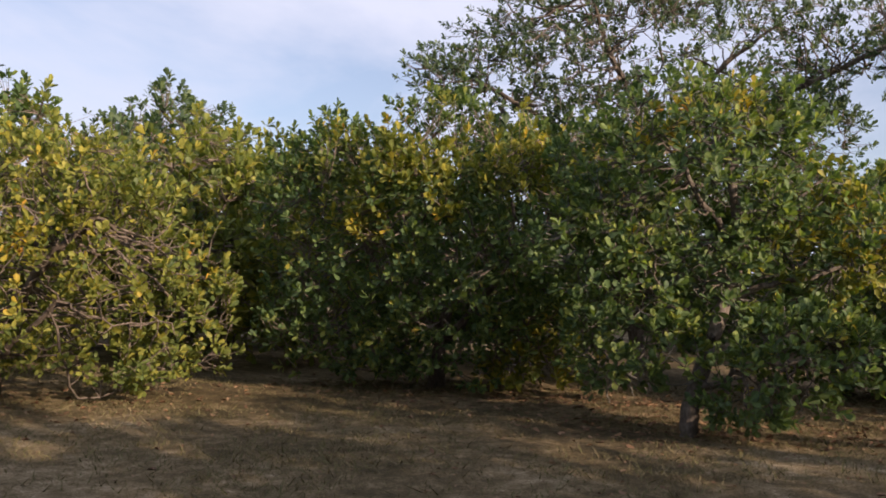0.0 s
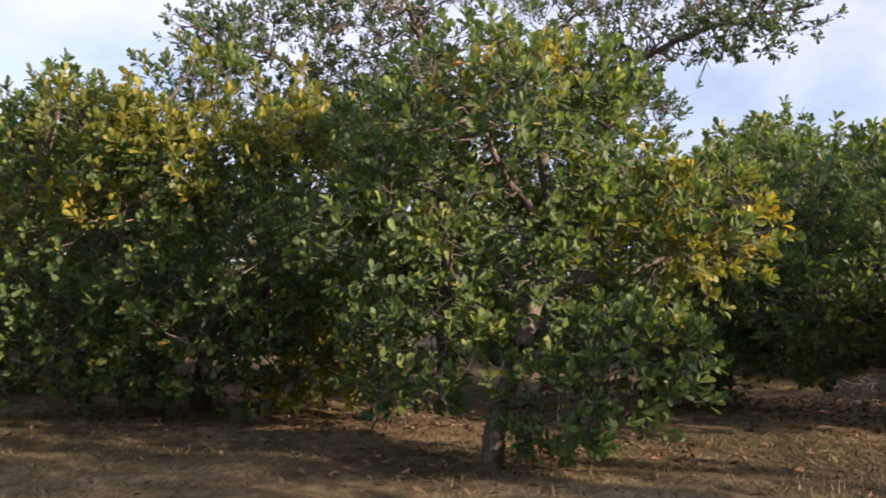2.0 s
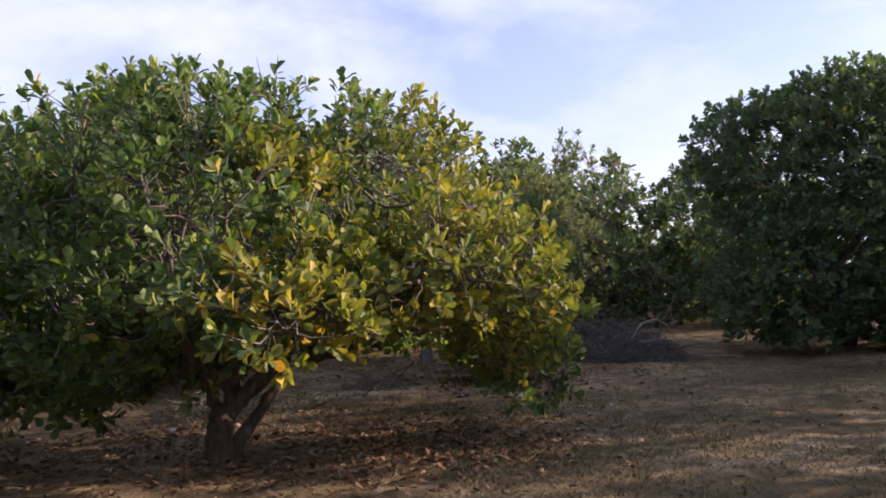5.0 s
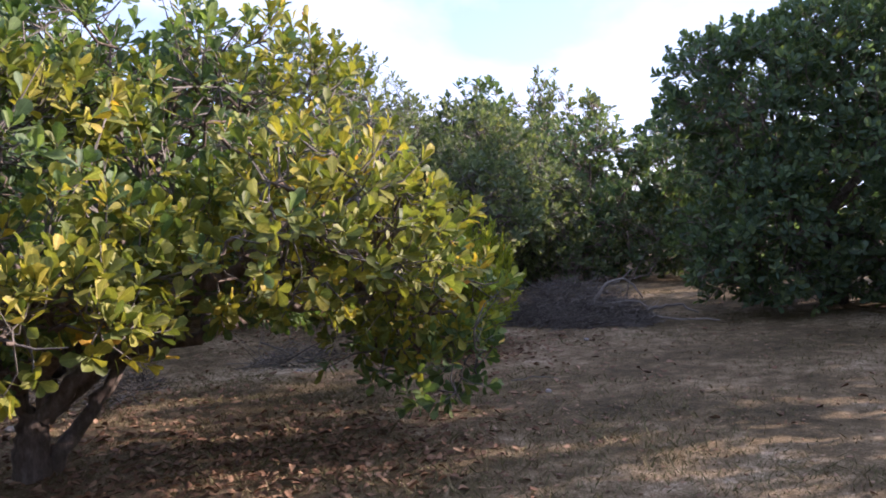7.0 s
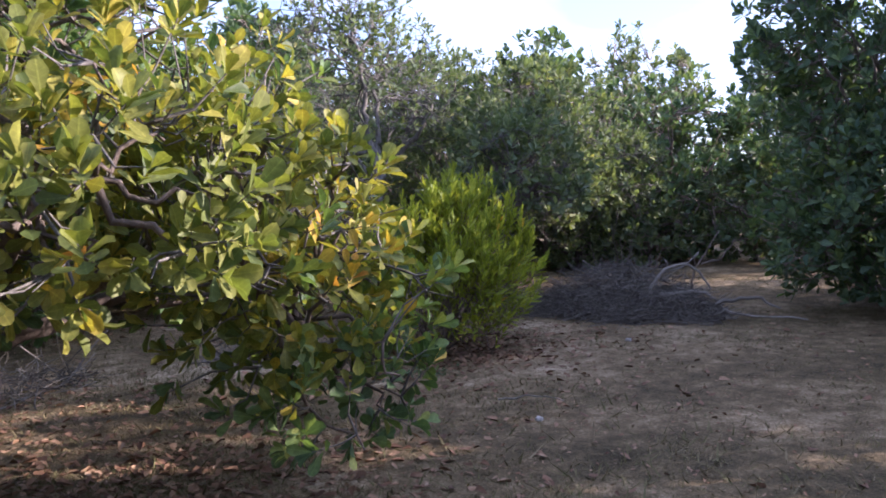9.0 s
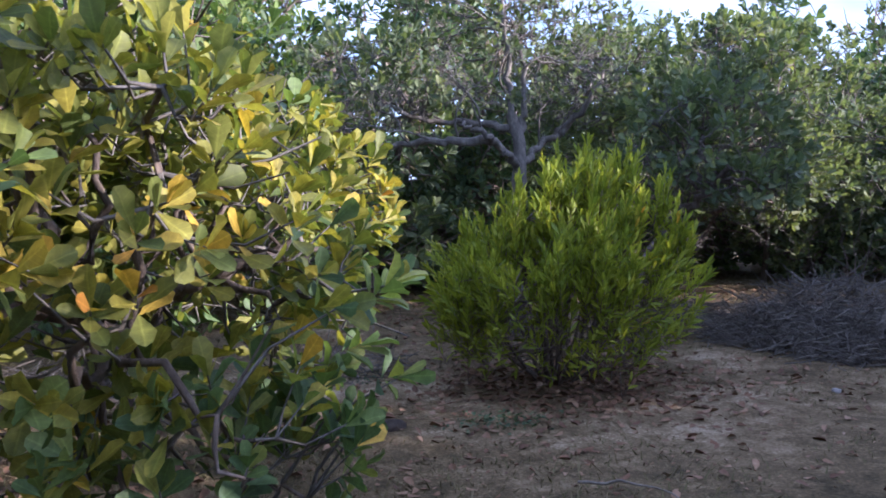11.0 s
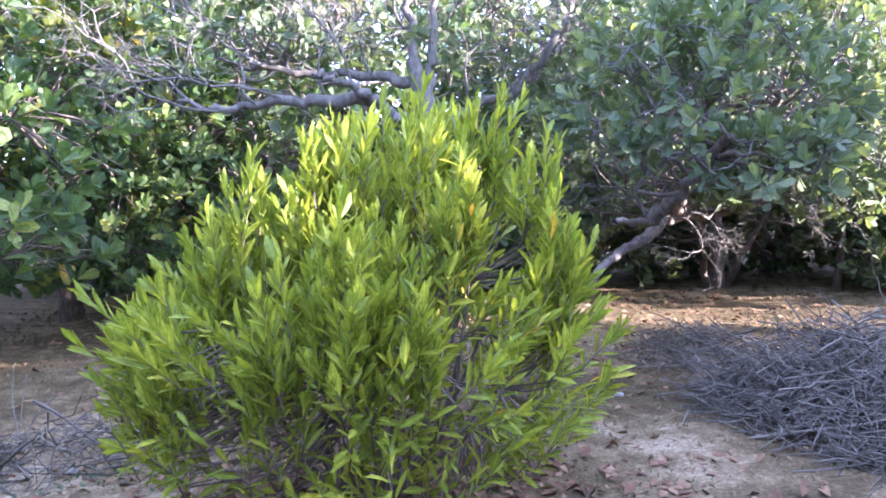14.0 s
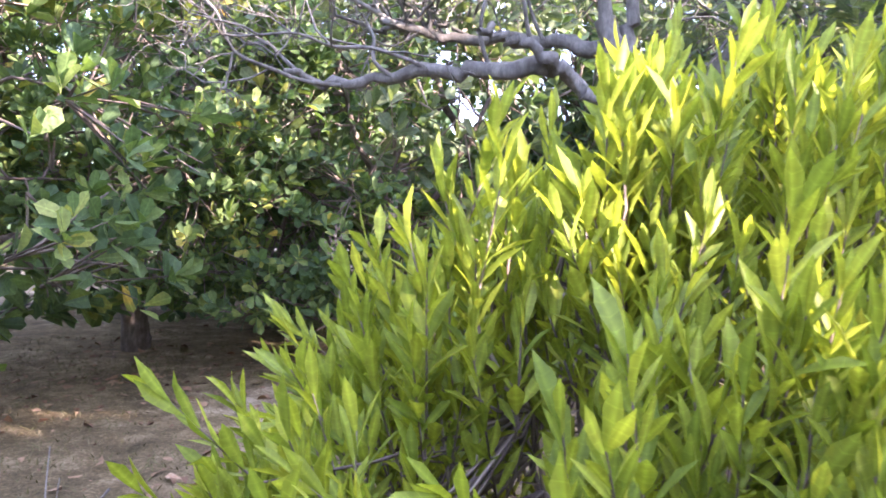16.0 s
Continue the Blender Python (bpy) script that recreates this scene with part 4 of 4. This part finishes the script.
# ---- the bright green shrub in the clearing ----
def shrub():
    rng = np.random.default_rng(71)
    base = np.array((14.43, 12.0, 0.0))
    root = thing("green_shrub", tuple(base), "bright green rounded shrub with narrow upright leaves", "shrub")
    n_stem = 26
    stems, stem_obs = [], []
    for i in range(n_stem):
        a = rng.uniform(0, 6.28)
        out = rng.uniform(0.15, 1.0) ** 0.6
        top = np.array([math.cos(a) * out * 0.8, math.sin(a) * out * 0.8, 0.75 + 0.6 * (1 - out * out) + rng.normal(0, 0.08)])
        foot = np.array([math.cos(a) * 0.1, math.sin(a) * 0.1, -0.03]) + rng.normal(0, 0.03, 3) * (1, 1, 0)
        mid = foot * 0.5 + top * 0.5 + np.array([math.cos(a), math.sin(a), -0.6]) * 0.08 * out + rng.normal(0, 0.04, 3)
        pts = bend([foot, mid, top], 6)
        stem_obs.append(child("stem", limb_mesh("stem", pts, rng.uniform(0.012, 0.02), 0.005, m_bark, rng, 6), root))
        stems.append(pts)
    knots = np.vstack([s[4:] for s in stems])
    # shoots stand in upright plumes of uneven height, tallest past the middle, over a thin skirt
    c = np.array([-0.05, -0.2, 0.75])
    p, up = [], []
    for _ in range(58):
        a, rr = rng.uniform(0, 6.28), math.sqrt(rng.uniform(0, 1))
        px, py = -0.05 + 1.08 * rr * math.cos(a), -0.2 + 1.02 * rr * math.sin(a)
        ridge = np.interp(px, [-1.2, -0.8, -0.5, 0.0, 0.3, 0.65, 0.9, 1.15], [1.2, 1.48, 1.58, 1.68, 1.88, 2.0, 1.9, 1.6])
        top = ridge * (1 - (0.34 - 0.14 * min(max(px, 0), 1)) * rr ** 2.2) + np.clip(rng.normal(0, 0.15), -0.3, 0.22)
        axis = unit(np.array([px * 0.22, (py + 0.2) * 0.26, 1.0]) + rng.normal(0, 0.07, 3))
        n = rng.integers(9, 17)
        off = rng.normal(0, 1, (n, 3)) * (0.07, 0.07, 0.12)
        p.append(np.array([px, py, top]) + off - axis * (np.linalg.norm(off[:, :2], axis=1) * 1.6)[:, None])
        up.append(unit(axis + off * (1.6, 1.6, 0) + rng.normal(0, 0.1, (n, 3))))
    n = 300
    a, z = rng.uniform(0, 6.28, n), rng.uniform(0.34, 1.2, n)
    wide = np.interp(z, [0.3, 0.6, 1.0, 1.3], [0.72, 0.98, 1.05, 0.95]) * rng.uniform(0.72, 1.06, n)
    p.append(np.column_stack([c[0] + 1.15 * wide * np.cos(a), c[1] + 1.05 * wide * np.sin(a), z]))
    up.append(unit(np.column_stack([np.cos(a) * 0.75, np.sin(a) * 0.75, np.full(n, 0.8)]) + rng.normal(0, 0.2, (n, 3))))
    p, up = np.vstack(p), np.vstack(up)
    near_i = np.argmin(np.linalg.norm(p[:, None] - np.array([0, 0, 0.25]) - knots[None], axis=2), axis=1)
    start = knots[near_i]
    length = rng.uniform(0.2, 0.42, len(p))
    foot = p - up * length[:, None]
    lines = np.stack([start, start * 0.4 + foot * 0.6 - np.array([0, 0, 0.02]), foot, p], axis=1)
    v, q = tubes(lines, np.array([0.006, 0.005, 0.004, 0.002])[None].repeat(len(p), 0), 3)
    child("twig_mass", raw_mesh("twig_mass", v, q, m_twig), root, kind="stuff")
    per = 18
    m = len(p) * per
    j = np.tile(np.arange(per), len(p))
    s = (j + rng.uniform(0, 0.7, m)) / per
    d = np.repeat(up, per, 0)
    at = np.repeat(p, per, 0) - d * (np.repeat(length, per) * (1 - s))[:, None]
    phi = j * 2.39996 + np.repeat(rng.uniform(0, 6.28, len(p)), per)
    th = np.clip(0.78 - 0.56 * s + rng.normal(0, 0.16, m), 0.08, 1.6)
    ref = np.array([1.0, 0, 0])
    u = unit(np.cross(d, ref))
    w = np.cross(d, u)
    vv = unit(d * np.cos(th)[:, None] + (u * np.cos(phi)[:, None] + w * np.sin(phi)[:, None]) * np.sin(th)[:, None])
    lowest = at[:, 2] < 0.75
    vv[lowest, 2] -= rng.uniform(0, 0.5, int(lowest.sum()))
    vv = unit(vv)
    nrm = unit(np.cross(np.cross(vv, d), vv) + rng.normal(0, 0.25, (m, 3)))
    nrm = unit(nrm - vv * np.sum(nrm * vv, axis=1, keepdims=True))
    x = np.cross(vv, nrm)
    size = 0.12 * rng.uniform(0.6, 1.2, m)
    wid = rng.uniform(1.1, 1.6, m)
    fr = np.stack([x * (size * wid)[:, None], vv * size[:, None], nrm * (size * rng.uniform(0.4, 2.2, m))[:, None], at], axis=2)
    keep = (at[:, 2] > 0.85) | (rng.uniform(0, 1, m) < 0.3 + 0.6 * at[:, 2])
    fr, held = fr[keep], np.repeat(near_i // (len(knots) // n_stem), per)[keep]
    cand = np.flatnonzero((fr[:, 1, 3] < -0.55) & (fr[:, 2, 3] > 0.4))
    rng.shuffle(cand)
    single = np.zeros(len(fr), bool)
    single[cand[:300]] = True
    child("crown", leaf_mesh("crown", fr[~single], NARROW, NARROW_F, m_fresh), root, kind="stuff")
    one = raw_mesh("leaf", NARROW, NARROW_F, m_fresh, NARROW[:, :2])
    for f, h in zip(fr[single], held[single]):
        ob = new("leaf", one)
        ob.parent = stem_obs[h]
        ob.matrix_basis = Matrix([list(f[0]), list(f[1]), list(f[2]), [0, 0, 0, 1]])


shrub()


# ---- heaps of cut brush ----
def brush(name, seed, centre, rx, ry, turn, h, n, label, big=8):
    rng = np.random.default_rng(seed)
    base = np.array((*centre, 0.0))
    root = thing(name, tuple(base), label, "brushwood", "cut brush")
    def rods(count, length, thick):
        a, rr = rng.uniform(0, 6.28, count), np.sqrt(rng.uniform(0, 1, count))
        x, y = rx * rr * np.cos(a), ry * rr * np.sin(a)
        c, s = math.cos(turn), math.sin(turn)
        z = h * (1 - rr ** 2) * rng.uniform(0.08, 1.15, count) + 0.03
        mid = np.stack([x * c - y * s, x * s + y * c, z], axis=1)
        yaw, tilt = rng.uniform(0, 6.28, count), rng.normal(0.2, 0.42, count)
        d = np.stack([np.cos(yaw) * np.cos(tilt), np.sin(yaw) * np.cos(tilt), np.sin(tilt)], axis=1)
        ln = length * rng.uniform(0.4, 1.2, count)
        ts = np.linspace(-0.5, 0.5, 5)
        lines = mid[:, None] + d[:, None] * (ln[:, None] * ts)[:, :, None] + rng.normal(0, 0.03, (count, 5, 3))
        lines[:, :, 2] = np.maximum(lines[:, :, 2], 0.012)
        rad = thick * np.linspace(1, 0.35, 5)[None] * rng.uniform(0.6, 1.4, (count, 1))
        return lines, rad
    lines, rad = rods(n, 0.7, 0.006)
    v, q = tubes(lines, rad, 3)
    child("twig_mass", raw_mesh("twig_mass", v, q, m_brush), root, kind="stuff")
    lines, rad = rods(big, 1.4, 0.012)
    for ln, r in zip(lines, rad):
        child("branch", limb_mesh("branch", bend(ln, 3), r[0], r[-1], m_brush, rng, 6), root)


brush("brush_pile", 81, (17.8, 11.95), 0.88, 1.45, 0.25, 0.64, 2200, "low heap of dry grey-purple cut twigs on the sand", 14)
brush("twig_heap", 82, (18.0, 14.6), 0.9, 0.5, 0.7, 0.16, 200, "thin scatter of dry cut twigs on the ground", 4)
brush("twig_heap", 83, (12.85, 13.1), 0.7, 0.5, 0.2, 0.14, 130, "thin scatter of dry twigs beside the shrub", 4)
brush("twig_heap", 84, (10.2, 13.4), 0.9, 0.6, 0.2, 0.18, 180, "thin scatter of dry twigs under a tree", 4)


def rods_thing(name, base, lines, r0, r1, mat, label, category, part="branch"):
    rng = np.random.default_rng(int(abs(base[0]) * 100))
    root = thing(name, base, label, category)
    for ln in lines:
        pts = bend(ln, 5)
        pts[1:-1] += rng.normal(0, 0.012, pts[1:-1].shape)
        child(part, limb_mesh(part, pts - np.array(base), r0, r1, mat, rng, 6), root)


rods_thing("fallen_branch", (18.2, 10.6, 0), [[(17.7, 11.2, 0.35), (18.15, 10.8, 0.36), (18.3, 10.55, 0.1), (18.5, 9.6, 0.06)], [(18.2, 10.7, 0.2), (18.5, 10.3, 0.3), (18.6, 10.0, 0.16)],
           [(17.6, 11.4, 0.3), (17.8, 11.2, 0.66), (18.1, 11.0, 0.72), (18.25, 10.8, 0.4)]], 0.03, 0.012, m_brush, "grey forked fallen branch lying at the end of the brush heap", "branch")
rods_thing("bare_sapling", (19.3, 13.1, 0), [[(19.3, 13.1, 0), (19.25, 13.1, 0.6), (19.1, 13.1, 1.25)], [(19.3, 13.1, 0), (19.4, 13.05, 0.6), (19.6, 13.0, 1.2)], [(19.4, 13.2, 0), (19.5, 13.2, 0.5), (19.45, 13.2, 1.0)],
           [(19.3, 13.2, 0), (19.0, 13.3, 0.5), (18.85, 13.35, 0.95)]], 0.012, 0.004, m_twig, "thin leafless stems standing behind the brush heap", "sapling", "stem")
rods_thing("bare_sapling", (18.4, 11.2, 0), [[(18.3, 11.3, 0.1), (18.5, 11.2, 0.6), (18.9, 11.05, 1.15)], [(18.4, 11.2, 0.3), (18.35, 11.1, 0.7), (18.2, 11.1, 0.95)], [(18.6, 11.15, 0.7), (18.9, 11.0, 0.8), (19.1, 10.9, 1.05)]],
           0.013, 0.004, m_twig, "forked dry stem sticking up out of the brush heap", "sapling", "stem")
rods_thing("stick", (13.33, 9.44, 0), [[(13.15, 9.6, 0.03), (13.33, 9.44, 0.06), (13.5, 9.2, 0.02)]], 0.009, 0.004, m_brush, "dark crooked stick lying on the sand", "stick")
rods_thing("dead_bough", (2.4, 11.3, 0), [[(2.7, 11.2, 0.75), (2.5, 11.3, 0.5), (2.35, 11.35, 0.25)], [(2.55, 11.25, 0.55), (2.3, 11.3, 0.42), (2.15, 11.3, 0.18)], [(2.5, 11.3, 0.5), (2.5, 11.25, 0.3), (2.55, 11.2, 0.12)],
           [(2.45, 11.3, 0.45), (2.6, 11.2, 0.36), (2.72, 11.2, 0.2)], [(2.35, 11.3, 0.3), (2.2, 11.3, 0.2), (2.2, 11.2, 0.02)]], 0.022, 0.007, m_pale, "pale bare dead bough hanging to the ground", "branch")


def clod(name, seed, at, size, mat, label, category):
    rng = np.random.default_rng(seed)
    bm = bmesh.new()
    bmesh.ops.create_icosphere(bm, subdivisions=3, radius=1)
    for vert in bm.verts:
        k = 1 + 0.35 * noise.noise(vert.co * 1.7 + Vector((seed, 0, 0))) + 0.12 * noise.noise(vert.co * 5)
        vert.co = Vector((vert.co.x * size[0], vert.co.y * size[1], max(vert.co.z, -0.55) * size[2])) * k
    me = bpy.data.meshes.new(name)
    bm.to_mesh(me)
    bm.free()
    me.materials.append(mat)
    me.polygons.foreach_set("use_smooth", [True] * len(me.polygons))
    ob = new(name, me)
    ob.matrix_basis = pose(at[0], at[1], size[2] * 0.3, 0, 0, rng.uniform(0, 360))
    return tagged(ob, label, category)


clod("dark_clod", 3, (12.6, 11.07), (0.14, 0.09, 0.06), m_clod, "dark brown lump lying on the sand", "clod")
for i, (x, y, s) in enumerate([(13.0, 9.0, 0.035), (16.2, 10.6, 0.04), (12.4, 12.4, 0.05), (12.9, 12.9, 0.04), (18.1, 14.2, 0.06), (16.6, 13.4, 0.045), (9.0, 12.44, 0.06)]):
    clod("stone", 20 + i, (x, y), (s, s * 0.8, s * 0.6), m_stone, "small pale stone on the ground", "stone")


# ---- what covers the ground: dead leaves, dry grass, weeds ----
def scatter(name, seed, spots, label, mat, template, faces, size, flatness, kind_label, lift=0.012, singles=0, single_name="leaf"):
    """spots: (x, y, spread x, spread y, count)."""
    rng = np.random.default_rng(seed)
    p = np.vstack([np.column_stack([rng.normal(x, sx, n), rng.normal(y, sy, n)]) for x, y, sx, sy, n in spots])
    n = len(p)
    z = height(p) + lift * rng.uniform(0.3, 1.5, n)
    nrm = unit(np.column_stack([rng.normal(0, flatness, (n, 2)), np.ones(n)]))
    yaw = rng.uniform(0, 6.28, n)
    v = np.column_stack([np.cos(yaw), np.sin(yaw), np.zeros(n)])
    v = unit(v - nrm * np.sum(v * nrm, axis=1, keepdims=True))
    x = np.cross(v, nrm)
    s = size * rng.uniform(0.5, 1.2, n)
    fr = np.stack([x * s[:, None], v * s[:, None], nrm * (s * rng.uniform(-2.5, 3.5, n))[:, None], np.column_stack([p, z])], axis=2)
    root = thing(name, (0, 0, 0), label, kind_label, kind="stuff")
    child("leaf_cover", leaf_mesh("leaf_cover", fr[singles:], template, faces, mat), root, kind="stuff")
    if singles:
        one = raw_mesh(single_name, BROAD, BROAD_F, mat, BROAD[:, :2])
        for f in fr[:singles]:
            ob = new(single_name, one)
            ob.parent = root
            ob.matrix_basis = Matrix([list(f[0]), list(f[1]), list(f[2]), [0, 0, 0, 1]])


scatter("leaf_litter", 91, [(10.0, 9.4, 0.9, 0.8, 2000), (8.6, 10.4, 1.1, 1.1, 1500), (8.9, 12.4, 1.3, 0.6, 900), (2.4, 11.2, 1.4, 0.5, 500), (3.2, 9.4, 1.3, 0.7, 700), (6.2, 12.4, 1.2, 0.9, 500), (0.0, 12.2, 2.2, 0.8, 600),
        (14.4, 12.0, 0.65, 0.6, 1300), (15.5, 15.0, 1.5, 1.3, 700), (20.0, 17.0, 1.6, 1.4, 700), (-5.5, 10.2, 1.5, 0.9, 400), (12.0, 17.5, 1.6, 1.2, 500), (13.5, 10.5, 3.5, 2.5, 700), (14.4, 11.4, 1.1, 0.7, 700), (4.5, 7.5, 5.0, 2.0, 260), (18.0, 14.6, 1.0, 0.8, 300)],
        "brown fallen leaves lying under the trees", m_litter, PLAIN, PLAIN_F, 0.088, 0.3, "fallen leaves", singles=300)


def blades(name, seed, n, area, tall, mat, label, keep_off=()):
    rng = np.random.default_rng(seed)
    p = np.column_stack([rng.uniform(area[0], area[1], n * 3), rng.uniform(area[2], area[3], n * 3)])
    q3 = np.column_stack([p, np.zeros(len(p))])
    dens = 0.5 + 0.6 * wobble(q3, 3.3, 1.1) + 0.45 * wobble(q3, 7.7, 3.7)
    ok = rng.uniform(0, 1, len(p)) < np.clip(dens, 0.03, 1)
    for x, y, r in keep_off:
        ok &= (np.hypot(p[:, 0] - x, p[:, 1] - y) > r) | (rng.uniform(0, 1, len(p)) < 0.12)
    p = p[ok][:n]
    n = len(p)
    z = height(p) - 0.004
    h = tall * rng.uniform(0.35, 1.25, n)
    yaw = rng.uniform(0, 6.28, n)
    lean = rng.normal(0, 1.0, (n, 2)) * h[:, None]
    wv = np.column_stack([np.cos(yaw), np.sin(yaw), np.zeros(n)]) * (0.0035 + 0.05 * h)[:, None]
    foot = np.column_stack([p, z])
    tip = foot + np.column_stack([lean, h])
    v = np.stack([foot - wv, foot + wv, tip], axis=1).reshape(-1, 3)
    me = raw_mesh(name, v, np.arange(n * 3).reshape(-1, 3), mat, smooth=False)
    return tagged(new(name, me), label, "grass", kind="stuff")


blades("dry_grass", 95, 80000, (-8, 12, 2.5, 13.5), 0.045, m_grass, "short dry brown grass on sandy soil")
blades("dry_grass", 96, 60000, (9, 24, 5.5, 20), 0.036, m_grass, "sparse short dry grass between bare sand", keep_off=((15.0, 10.4, 0.7), (13.2, 8.6, 0.5), (12.6, 12.2, 0.6), (16.0, 9.6, 0.6)))
blades("grass_tuft", 97, 9000, (-8, 14, 2.5, 10), 0.085, m_grass, "thin tufts of taller straw-coloured grass")
scatter("ground_debris", 99, [(13.5, 10.0, 3.2, 2.6, 2600), (10.0, 7.5, 2.5, 1.5, 1200), (17.5, 14.0, 2.0, 1.6, 900), (3.0, 7.5, 4.0, 2.0, 1200)], "small dry leaf scraps and bark bits on the sand", m_litter, PLAIN, PLAIN_F, 0.04, 0.3, "debris", lift=0.008)
scatter("weed_patch", 98, [(13.35, 10.95, 0.22, 0.12, 260), (12.9, 12.7, 0.3, 0.25, 120)], "low grey-green weeds on the sand", m_weed, PLAIN, PLAIN_F, 0.04, 0.5, "weed", lift=0.02)


# made-up tufts whose pale pink stands for lit gaps seen through the foliage
def blossom(seed, at):
    rng = np.random.default_rng(seed)
    root = thing("lit_gap_tuft", (at[0], at[1], 0), "brownish-pink tuft on a stalk, added for a lit gap in the foliage", "flower", "dry flower sprays")
    child("stalk", limb_mesh("stalk", bend([(0, 0, 0), (0.03, 0.02, at[2] * 0.5), (0, 0, at[2])], 5), 0.005, 0.002, m_twig, rng, 5), root)
    c = rng.normal(0, 1, (26, 3)) * (0.018, 0.018, 0.038) + (0, 0, at[2])
    fr = rosettes(rng, c, rng.normal(0, 1, (26, 3)), 3, 0.022)
    child("blossom", leaf_mesh("blossom", fr, PLAIN, PLAIN_F, m_pink), root, kind="stuff")


for i, at in enumerate([(13.82, 15.2, 1.3), (14.2, 15.3, 1.47), (13.88, 15.35, 1.15)]):
    blossom(300 + i, at)
